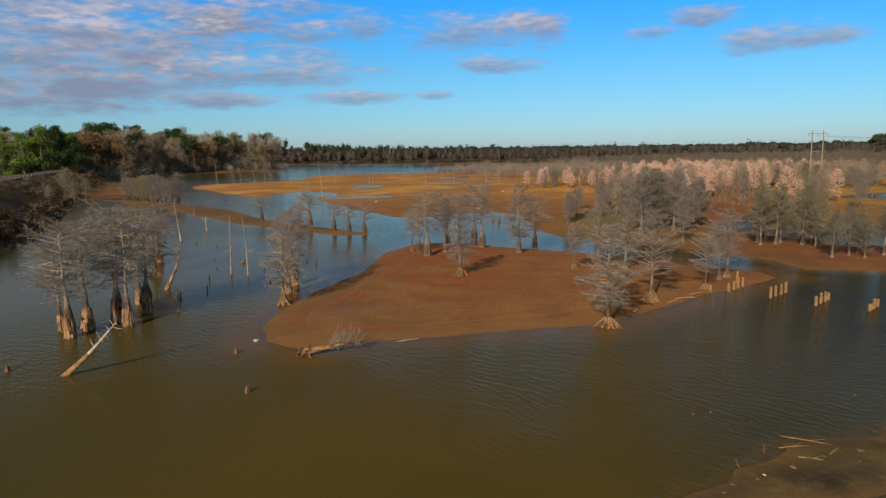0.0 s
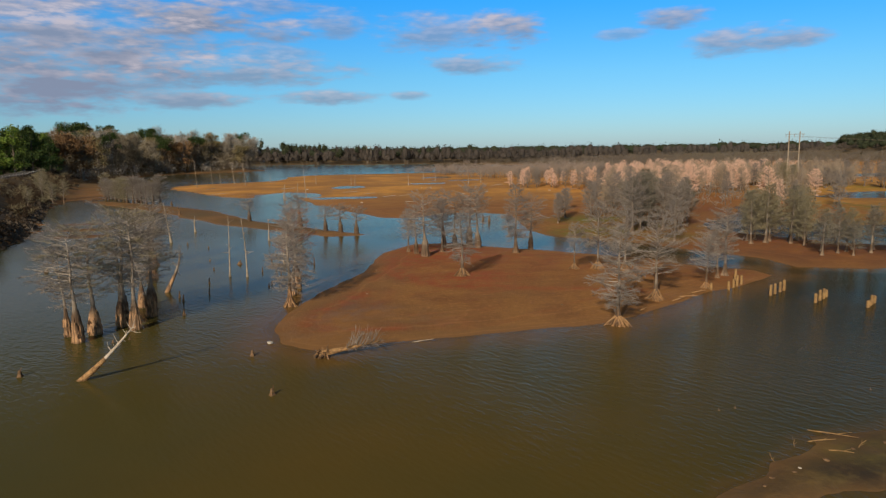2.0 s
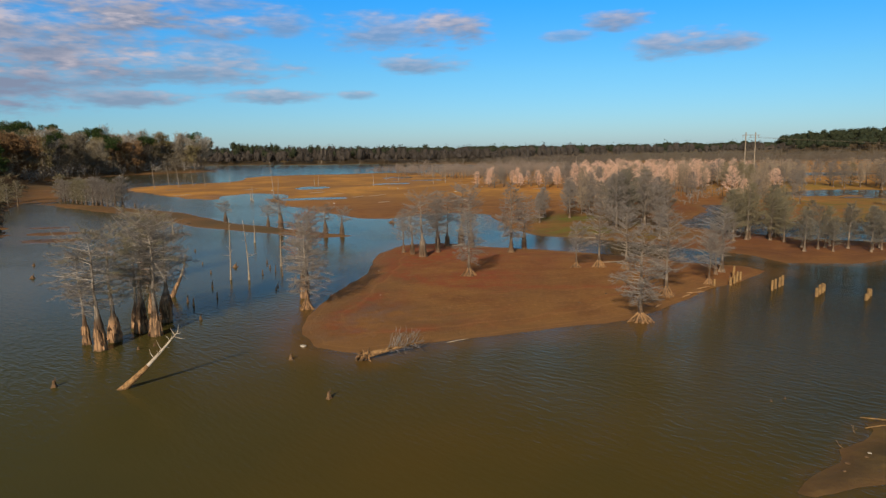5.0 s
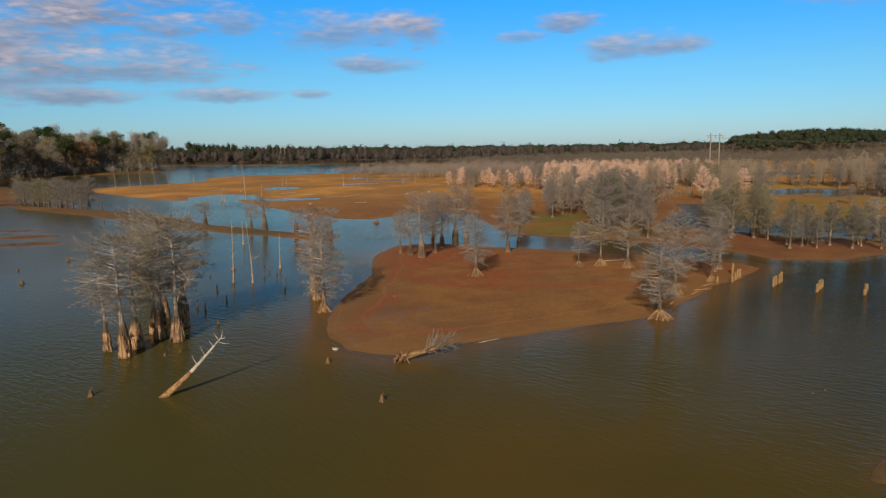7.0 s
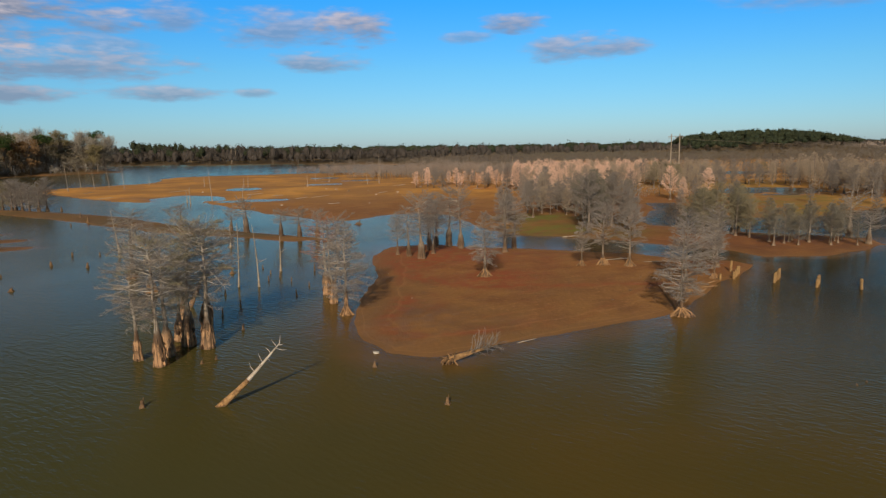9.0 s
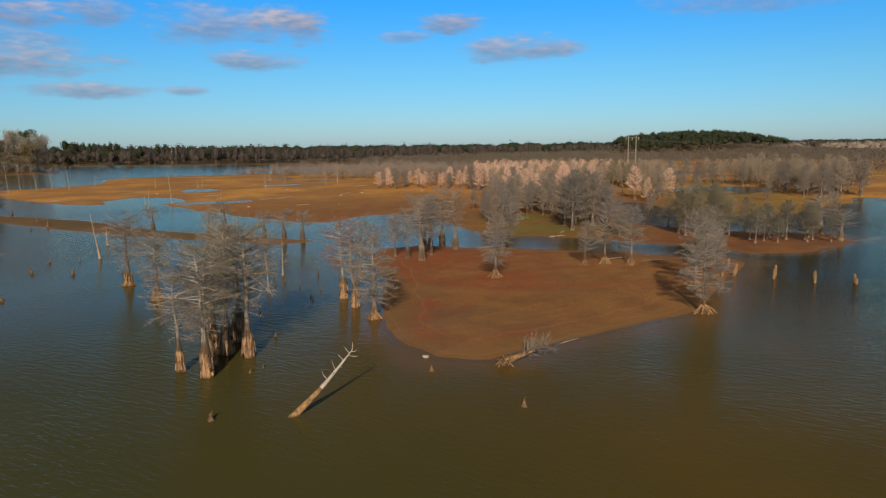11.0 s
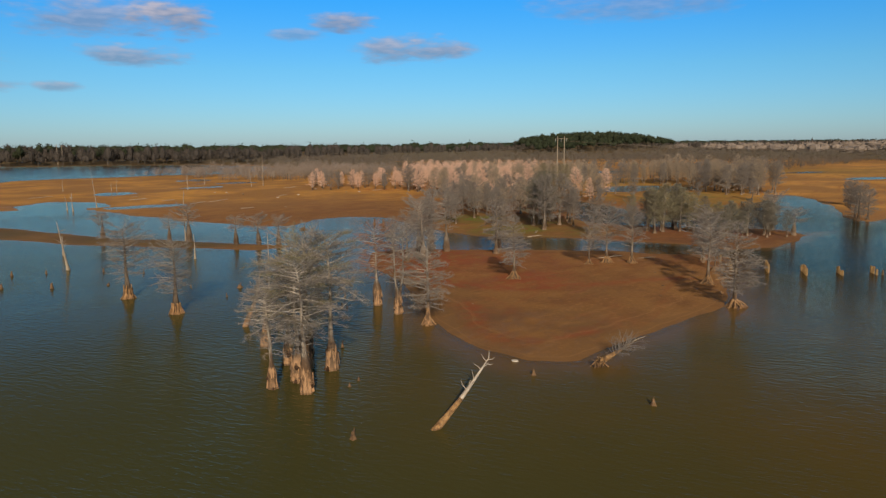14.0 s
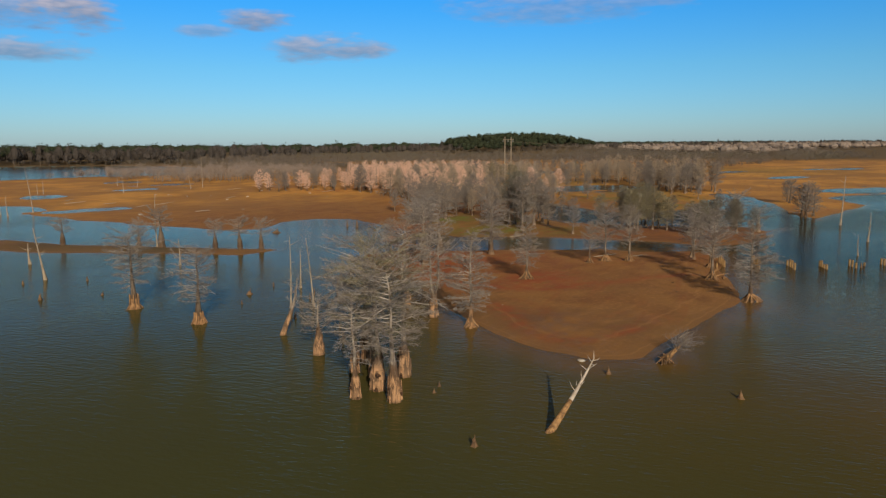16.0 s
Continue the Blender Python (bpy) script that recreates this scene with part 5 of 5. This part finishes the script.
for x, y, h, r in [(-57.1, 96.9, .55, .35), (-57.8, 116.1, .9, .18), (-57.3, 125.8, 1.0, .15), (-52.0, 113.0, 1.0, .22), (-68.1, 182.9, 1.3, .3), (-72.6, 194.5, 1.2, .3),
                   (-17.4, 54.3, .7, .17), (-34.1, 50.5, .75, .2), (-13.8, 45.1, .7, .2), (-53, 125.3, .7, .14), (-70.3, 176.4, .8, .2), (-26.3, 103.2, .7, .1), (-25.2, 98.6, .8, .1), (-22.3, 83, .6, .1), (-58.4, 117.8, .8, .15), (-33, 96, .6, .1), (-36, 104, .5, .1), (-20.5, 88.5, .8, .08), (-31, 59.3, .35, .12), (-29.9, 60.2, .4, .12),
                   (-22.3, 84.6, .6, .1), (-5.4, 154.9, .6, .8), (-45.6, 122.4, .8, .13), (-45.4, 111.4, .4, .2), (-30.5, 100.5, .6, .35), (16.7, 40.4, .12, .06),
                   (15.5, 40.1, .1, .06), (27.3, 42.9, .1, .06), (11.4, 154.8, 1.6, .22), (12.6, 152.4, 1.9, .25), (-84.1, 221.3, 1.6, .35), (-28, 69, .8, .13),
                   (-30.3, 75.5, 1.2, .12), (-31.5, 77.7, 1.1, .12), (-30.6, 86, 1.0, .12), (-19.1, 98.9, 1.5, .1), (-25.5, 93.5, 1.0, .09), (-24, 95.5, 1.1, .09),
                   (-22.6, 92, .9, .08), (-62, 108, .5, .2), (-40.5, 118, .6, .12), (47.4, 62.8, 1.0, .14), (-28.6, 79.5, 1.0, .1)]:
    stump(x, y, h, r)


GREY_WOOD = plain_material("silvery_dead_wood", (.50, .44, .37), (.30, .25, .20), 2.5, bump=.02)


LOG_BARK = plain_material("peeling_log_bark", (.42, .25, .11), (.10, .06, .035), 3.5, bump=.04)


def leaning_log():
    base, tip = np.array((-29.4, 49.25, -.45)), np.array((-24.7, 49.4, 4.1))
    d = tip - base
    top = new("leaning_log")
    top.location = base
    mids = [d * t + np.array((0, 0, .25 * math.sin(math.pi * t) * -1)) for t in (0, .18, .36, .52, .66, .8, .92, 1)]
    rad = (.27, .245, .20, .15, .115, .085, .055, .03)
    low = [(*mids[k], *mids[k + 1], rad[k], rad[k + 1]) for k in range(3)]
    high = [(*mids[k], *mids[k + 1], rad[k], rad[k + 1]) for k in range(3, 7)]
    stick_part("butt", low, 12, LOG_BARK, top, "brown bark-covered lower trunk")
    stick_part("trunk", high, 10, GREY_WOOD, top, "bleached white upper trunk")
    rng = random.Random(6)
    for t, v in ((.62, (-.5, .2, .7)), (.66, (.3, .5, .2)), (.74, (-.3, -.2, .8)), (.8, (.3, .2, -.3)), (.86, (-.2, .4, .3)), (.93, (.8, .2, -.35)), (.99, (.1, .1, .5)), (.88, (.2, -.5, .4)), (.95, (-.35, .1, .5)), (.70, (-.1, -.5, .3)), (.97, (.5, -.3, .1))):
        p = d * t + np.array((0, 0, -.25 * math.sin(math.pi * t)))
        q = p + np.array(v) * .55
        e = q + np.array(v) * .35 + np.array((rng.uniform(-.15, .15), 0, .1))
        stick_part("branch", [(*p, *q, .035, .025), (*q, *e, .025, .008)], 5, GREY_WOOD, top)
    tagged(top, "leaning dead log with bleached forked tip rising from the water", "log")


leaning_log()


def fallen_tree():
    g, rng = np.random.RandomState(3), random.Random(3)
    top = new("fallen_tree")
    top.location = (-11.7, 53.3, 0)
    pts = [np.array(p) for p in ((0, 0, .32), (1.1, .22, .46), (2.3, .5, .62), (3.6, .85, .78), (4.9, 1.2, .95))]
    rad = (.30, .25, .17, .10, .03)
    stick_part("trunk", [(*pts[k], *pts[k + 1], rad[k], rad[k + 1]) for k in range(4)], 10, LOG_BARK, top, "tan trunk with peeling bark")
    for k in range(40):
        w = unit(np.array((-.30, 0, -.05)) + g.normal(0, .6, 3))
        p = pts[0] + np.array((rng.uniform(-.1, .7), rng.uniform(-.12, .12), rng.uniform(-.05, .1)))
        q = p + w * rng.uniform(.25, .6)
        e = q + unit(w + g.normal(0, .55, 3) + np.array((0, 0, -.3))) * rng.uniform(.2, .5)
        stick_part("root", [(*p, *q, .085, .055), (*q, *e, .055, .02)], 5, (STUMP_WOOD, ROOT_WOOD, STUMP_WOOD)[k % 3], top)
    rows = []
    for k in range(46):
        t = rng.uniform(.44, .98)
        j = min(int(t * 4), 3)
        p = pts[j] + (pts[j + 1] - pts[j]) * (t * 4 - j)
        a = rng.uniform(-2.4, 2.4)
        w = unit(np.array((rng.uniform(.1, .7), math.sin(a), math.cos(a) + .15)))
        l = rng.uniform(.8, 2.0) * (1 if w[2] > 0 else .55)
        q = p + w * l * .5
        e = q + unit(w + g.normal(0, .16, 3)) * l * .5
        rows += [(*p, *q, .030, .021), (*q, *e, .021, .007)]
        for m in range(7):
            b = p + (e - p) * rng.uniform(.35, 1)
            c = b + unit(w + g.normal(0, .5, 3)) * rng.uniform(.2, .6)
            rows.append((*b, *c, .011, .004))
    part("crown", mesh_of("crown", *sticks(rows, 3), TWIG_GREY), top, "bare grey tangle of broken branches")
    tagged(top, "fallen cypress with torn roots lying at the shore", "fallen tree")


fallen_tree()


def pile(x, y, h, lean):
    rng = random.Random(int(x * 91 + y * 53))
    top = new("timber_pile")
    top.location = (x, y, 0)
    v, f = lathe([(-1.0, .165), (0, .16), (.3, .155), (h * .6, .15), (h - .08, .145), (h, .11)], 12, .05, 5, int(x * 9), lambda z: (lean[0] * z, lean[1] * z), 5)
    part("shaft", mesh_of("shaft", v, f, PILE_WOOD), top)
    v, f = lathe([(h - .004, .108), (h + .03, .08)], 12, 0, 5, 1, lambda z: (lean[0] * z, lean[1] * z))
    part("cap", mesh_of("cap", v, f, STUMP_WOOD), top, "dark rotten top")
    return tagged(top, "weathered tan timber pile of a vanished pier", "pile", "piles of the vanished pier")


for x, y, h in [(32.5, 75.3, 1.5), (33.5, 76.2, 1.6), (34.3, 77, 2.0), (35.2, 77.8, 1.7), (35.2, 79.4, 2.4), (35.5, 71.6, 1.9), (36.5, 72.5, 1.8), (37.5, 73.3, 1.8), (38.4, 74.1, 1.9),
                (38.4, 67.9, 1.5), (39.4, 68.8, 1.75), (40.3, 69.6, 1.7), (41.1, 70.4, 1.2), (42.3, 65.3, 1.1), (43.0, 66.0, .9), (43.6, 66.6, 1.5), (44.3, 67.2, 1.2),
                (30.4, 75.2, 1.3), (46.6, 63.2, 1.2), (47.3, 64, 1.5), (48, 64.7, 1.4), (49.3, 63.2, .8), (51.6, 61.0, 1.2), (52.3, 61.7, 1.5), (53, 62.4, 1.3)]:
    pile(x, y, h * .66, (random.Random(int(x * 7)).uniform(-.03, .03), random.Random(int(y * 7)).uniform(-.03, .03)))


def leaning_tree():
    """A cypress tipped towards the lake's middle, half dead."""
    g, rng = np.random.RandomState(8), random.Random(8)
    top = new("leaning_cypress")
    top.location = (-34.2, 80.9, -.3)
    pts = [np.array(p) for p in ((0, 0, 0), (.5, .1, 1.2), (1.2, .2, 2.6), (1.7, .3, 4.0), (1.9, .3, 5.4))]
    rad = (.34, .25, .17, .10, .03)
    stick_part("trunk", [(*pts[k], *pts[k + 1], rad[k], rad[k + 1]) for k in range(4)], 10, BARK_WET, top)
    rows = []
    for k in range(20):
        p = pts[2] + (pts[4] - pts[2]) * rng.random()
        w = unit(g.normal(0, .7, 3) + np.array((0, 0, .3)))
        q = p + w * rng.uniform(.5, 1.4)
        rows.append((*p, *q, .03, .012))
        for m in range(9):
            b = p + (q - p) * rng.uniform(.3, 1)
            c = b + unit(w + g.normal(0, .6, 3)) * rng.uniform(.25, .5)
            rows.append((*b, *c, .011, .006))
    part("crown", mesh_of("crown", *sticks(rows, 3), TWIG_GREY), top)
    tagged(top, "half-dead cypress leaning out of the lake", "tree", "cypresses standing in the lake")


leaning_tree()


def driftwood(x, y, length, turn, r, material, label, forked=True):
    top = new("driftwood")
    z = max(height_at(x, y), 0)
    top.matrix_basis = pose(x, y, z + r * .5, 0, -3, turn)
    rows = [(-length / 2, 0, 0, -length * .1, .08, .05, r, r * .85), (-length * .1, .08, .05, length / 2, 0, .12, r * .85, r * .4)]
    stick_part("stem", rows, 7, material, top)
    if forked:
        stick_part("branch", [(length * .05, .05, .06, length * .35, length * .16, .2, r * .5, r * .2)], 5, material, top)
        stick_part("branch", [(-length * .2, .05, .03, -length * .02, -length * .14, .15, r * .45, r * .2)], 5, material, top)
    return tagged(top, label, "driftwood", "driftwood on the shore")


for x, y, l, a, r in [(20.3, 36.0, 2.6, -42, .06), (19.2, 35.2, 1.5, -8, .05), (19.3, 33.6, 1.2, -40, .05), (17.6, 35.1, .9, 60, .03), (21.0, 34.4, 1.0, 35, .04), (15.4, 33.4, .8, 80, .03)]:
    driftwood(x, y, l, a, r * .8, PILE_WOOD, "weathered tan driftwood branch on the near bank")
driftwood(-3.2, 57.2, 2.0, 6, .05, DEAD_WOOD, "long bleached stick at the island's shore", False)
for x, y, l, a in [(24.6, 70.4, 2.2, 30), (26.3, 71.8, 2.0, -20), (19.3, 66.2, 1.6, 40), (28.4, 74.0, 1.8, 10)]:
    driftwood(x, y, l, a, .09, ROOT_WOOD, "pale root tangle washed onto the shore")
for x, y, l, a in [(-82, 268, 7, 12), (-30, 262, 6, -8), (-14, 240, 5, 20), (-6, 206, 4, -30), (16, 250, 5, 30), (30, 118.5, 3, -20), (33, 122, 2.5, 40)]:
    driftwood(x, y, l, a, .14, DEAD_WOOD, "bleached fallen trunk on the mud flat")
for x, y, l, turn in [(-7.3, 242.8, 7, 20), (-22, 252, 5, -30), (-95, 300, 6, 60), (-60, 290, 8, 10), (5, 262, 4, 75), (30, 290, 6, -15), (-30, 275, 4, 40), (55, 255, 5, 5)]:
    driftwood(x, y, l, turn, .13, DEAD_WOOD, "bleached branch lying on the mud flat")
driftwood(24.0, 91.0, 4.5, -18, .10, DEAD_WOOD, "long bleached branch on the island")
driftwood(28.5, 88.0, 3.5, -30, .08, DEAD_WOOD, "long bleached branch on the island")


def stone(x, y, r, material, label, flat=.45):
    rng = random.Random(int(x * 41 + y * 11))
    bm = bmesh.new()
    bmesh.ops.create_icosphere(bm, subdivisions=2, radius=r)
    for v in bm.verts:
        v.co *= 1 + .28 * noise.noise(v.co / r * 1.3 + Vector((x, y, 0)))
        v.co.z *= flat
        v.co.x *= 1.35
    me = bpy.data.meshes.new("stone")
    bm.to_mesh(me)
    bm.free()
    me.materials.append(material)
    ob = new("stone", me)
    ob.matrix_basis = pose(x, y, max(height_at(x, y), 0) + r * flat * .55, 0, 0, rng.uniform(0, 360))
    return tagged(ob, label, "stone", "stones on the mud")


stone(-16.7, 57.9, .25, PALE, "pale white stone in the shallows")
rng = random.Random(77)
for x, y, r in [(-9.6, 76.5, .09), (11.5, 68.5, .14), (15.8, 72.2, .16), (-9.5, 92.5, .10), (21, 78.5, .13)]:
    stone(x, y, r, DEAD_WOOD if r < .13 else STUMP_WOOD, "small tan stone on the mud" if r < .13 else "brown clod on the mud")

for _ in range(26):
    x, y, r = rng.uniform(-60, 70), rng.uniform(200, 300), rng.uniform(.18, .4)
    if height_at(x, y) > .25:
        stone(x, y, r, PALE if r > .3 else DEAD_WOOD, "pale clod on the orange mud flat")
for x, y, r in [(15.6, 31.6, .10), (16.1, 32.0, .08), (17.9, 32.7, .14), (14.2, 31.2, .12), (20.2, 34.0, .09), (22.4, 34.4, .16), (21.6, 33.2, .10), (13.4, 30.4, .09)]:
    stone(x, y, r, PALE if r < .09 else STUMP_WOOD, "small pale stone on the near bank" if r < .09 else "dark clod on the near bank")

# ---- power line ----
def tower(x, y, h, turn):
    top = new("power_pylon")
    top.matrix_basis = pose(x, y, height_at(x, y) - .1, 0, 0, turn)
    for s in (-1, 1):
        stick_part("pole", [(s * 2.5, 0, -.4, s * 2.5, 0, h, .24, .17)], 10, DEAD_WOOD, top)
        stick_part("insulator", [(s * 4.0, 0, h - 2.1, s * 4.0, 0, h - 1.0, .1, .1)], 8, STEEL, top)
    stick_part("crossarm", [(-4.6, -.25, h - 1.0, 4.6, -.25, h - 1.0, .09, .09)], 6, DEAD_WOOD, top)
    stick_part("crossbrace", [(-2.5, .25, h - 7.2, 2.5, .25, h - 7.2, .06, .06)], 6, DEAD_WOOD, top)
    stick_part("insulator", [(0, 0, h - 2.1, 0, 0, h - 1.0, .1, .1)], 8, STEEL, top)
    return tagged(top, "two-legged wooden power pylon in the wood", "pylon", "pylons of the power line")


tower(131, 237.6, 20.4, 18)
tower(420, 144, 20.0, 18)
tower(-60, 780, 20.4, 30)


def wire(a, b, sag):
    cu = bpy.data.curves.new("wire", "CURVE")
    cu.dimensions, cu.bevel_depth, cu.bevel_resolution = "3D", .02, 0
    sp = cu.splines.new("POLY")
    sp.points.add(24)
    for k, p in enumerate(sp.points):
        t = k / 24
        q = Vector(a).lerp(Vector(b), t)
        p.co = (q.x, q.y, q.z - sag * 4 * t * (1 - t), 1)
    cu.materials.append(FAR_TRUNK)
    return tagged(new("power_wire", cu), "thin grey power wire sagging between pylons", "wire", "wires of the power line")


for s in (-4, 0, 4):
    d = Vector((math.cos(radians(18)) * s, math.sin(radians(18)) * s, 0))
    wire(Vector((131, 237.6, 19.0)) + d, Vector((420, 144, 18.4)) + d, 5.5)


# ---- the dam with its road ----
def along(offset, step):
    """Points along the dam's toe, set back by offset metres towards the road."""
    out = []
    for (ax, ay), (bx, by) in zip(DAM_TOE[2:] + [(-158, 308), (-176, 349)], DAM_TOE[3:] + [(-158, 308), (-176, 349), (-198, 398)]):
        l = math.hypot(bx - ax, by - ay)
        for k in range(max(1, int(l / step))):
            t = k / max(1, int(l / step))
            out.append((ax + (bx - ax) * t - (by - ay) / l * offset, ay + (by - ay) * t + (bx - ax) / l * offset))
    return out


left, right = along(26, 6), along(18.5, 6)
rv = [(x, y, 8.46) for x, y in left] + [(x, y, 8.46) for x, y in right]
n = len(left)
rv += [(x, y, 8.0) for x, y in left] + [(x, y, 8.0) for x, y in right]
rf = [(k, k + 1, n + k + 1, n + k) for k in range(n - 1)] + [(n + k, n + k + 1, 3 * n + k + 1, 3 * n + k) for k in range(n - 1)] + [(k + 1, k, 2 * n + k, 2 * n + k + 1) for k in range(n - 1)]
road = tagged(new("road", mesh_of("road", rv, rf, ROAD)), "grey asphalt road along the top of the dam", "road", kind="structure")
for edge in (19.0, 25.5):
    pts = along(edge, 6)
    v = []
    for x, y in pts:
        v += [(x - .07, y - .03, 8.466), (x + .07, y + .03, 8.466)]
    line = part("edge_line", mesh_of("edge_line", v, [(2 * k, 2 * k + 1, 2 * k + 3, 2 * k + 2) for k in range(len(pts) - 1)], WHITE), road, "white painted edge line")
pts = along(17.6, 7)
for x, y in pts:
    top = new("guard_post")
    top.location = (x, y, height_at(x, y) - .1)
    stick_part("post", [(0, 0, -.3, 0, 0, .85, .1, .1)], 8, FAR_TRUNK, top)
    stick_part("cap", [(0, 0, .86, 0, 0, 1.05, .11, .11)], 8, WHITE, top, "white painted top")
    tagged(top, "short wooden guard post with a white top", "post", "guard posts along the dam road")
railing = new("guard_cable")
rail_pts = [(x, y, height_at(x, y) + .62) for x, y in along(17.6, 6)]
stick_part("cable", [(*a, *b, .03, .03) for a, b in zip(rail_pts, rail_pts[1:])], 4, STEEL, railing)
tagged(railing, "steel guard cable along the dam road", "railing")
sign = new("road_sign")
sx, sy = along(28, 6)[22]
sign.matrix_basis = pose(sx, sy, height_at(sx, sy) - .1, 0, 0, -25)
stick_part("post", [(0, 0, -.3, 0, 0, 2.2, .04, .04)], 6, STEEL, sign)
stick_part("board", [(0, -.05, 1.9, 0, .05, 1.9, .45, .45)], 8, WHITE, sign, "plain white board")
tagged(sign, "white road sign beside the dam road", "sign")


def rubble():
    g = np.random.RandomState(12)
    base = np.array([(1, 0, 0), (-.6, .8, 0), (-.5, -.9, .1), (.1, .1, .8), (.1, 0, -.7)])
    tri = np.array([(0, 1, 3), (1, 2, 3), (2, 0, 3), (1, 0, 4), (2, 1, 4), (0, 2, 4)])
    vv, ff = [], []
    line = along(0, 1.0)
    for k in range(3600):
        x, y = line[g.randint(len(line))]
        o = g.uniform(-1, 9) * g.random_sample() ** .5
        x, y = x - o + g.normal(0, .5), y + o * .3 + g.normal(0, .5)
        s = g.uniform(.25, .75)
        a = g.uniform(0, 6.28)
        rot = np.array([(math.cos(a), -math.sin(a), 0), (math.sin(a), math.cos(a), 0), (0, 0, 1)])
        vv.append((base * g.uniform(.7, 1.3, (5, 1)) * s) @ rot.T + np.array((x, y, 0)))
        ff.append(tri + 5 * k)
    v = np.concatenate(vv)
    ctr = np.repeat(np.array([p.mean(0)[:2] for p in vv]), 5, axis=0)
    v[:, 2] += land(ctr[:, 0], ctr[:, 1])[0] + .08
    tagged(new("riprap", mesh_of("riprap", v, np.concatenate(ff), STONE)), "dark broken riprap stones on the dam slope", "riprap", kind="stuff")


rubble()


def bush_parts(seed):
    g, rng = np.random.RandomState(seed), random.Random(seed)
    rows, fine = [], []
    for k in range(14):
        w = unit(np.array((0, 0, .9)) + g.normal(0, .5, 3))
        p, l = np.array((rng.uniform(-.3, .3), rng.uniform(-.3, .3), -.2)), rng.uniform(1.6, 3)
        q = p + w * l * .5
        e = q + unit(w + g.normal(0, .3, 3)) * l * .5
        rows += [(*p, *q, .035, .025), (*q, *e, .025, .012)]
        for m in range(30):
            b = p + (e - p) * rng.uniform(.25, 1)
            c = b + unit(w + g.normal(0, .7, 3)) * rng.uniform(.3, .8)
            fine.append((*b, *c, .03))
    v1, f1 = sticks(rows, 3)
    v2, f2 = spikes(fine)
    return mesh_of("twigs", np.concatenate([v1, v2]), f1.tolist() + (f2 + len(v1)).tolist(), DAM_BRUSH)


bushes = [bush_parts(k) for k in (1, 2, 3)]
pale_bush = [m.copy() for m in bushes]
for m in pale_bush:
    m.materials[0] = TWIG_OLIVE
rng = random.Random(91)
line = along(0, 1.0)
for k in range(230):
    x, y = rng.choice(line)
    o = rng.uniform(1.5, 15)
    x, y = x - o * .92, y - o * .38
    ob = new("bush")
    pale = rng.random() < (.30 if y > 190 else .05)
    one = part("crown", rng.choice(pale_bush if pale else bushes), ob)
    s = rng.uniform(.6, 1.6) * (1 if o < 9 else .5) * (1 if y > 170 else 1.3)
    ob.matrix_basis = Matrix.LocRotScale((x, y, height_at(x, y)), Euler((0, 0, rng.uniform(0, 6.28))), (s * 1.3, s * 1.3, s))
    tagged(ob, "pale grey leafless bush on the dam slope" if pale else "leafless brown bush on the dam slope", "bush", "bushes on the dam")
for x, y, h in [(-131, 232, 9), (-118, 214, 8), (-138, 246, 10), (-112, 190, 6), (-126, 236, 8)]:
    tree("open", 3, x, y, h, BARK_GREY, TWIG_OLIVE, "small bare tree on the dam slope", "trees on the dam")
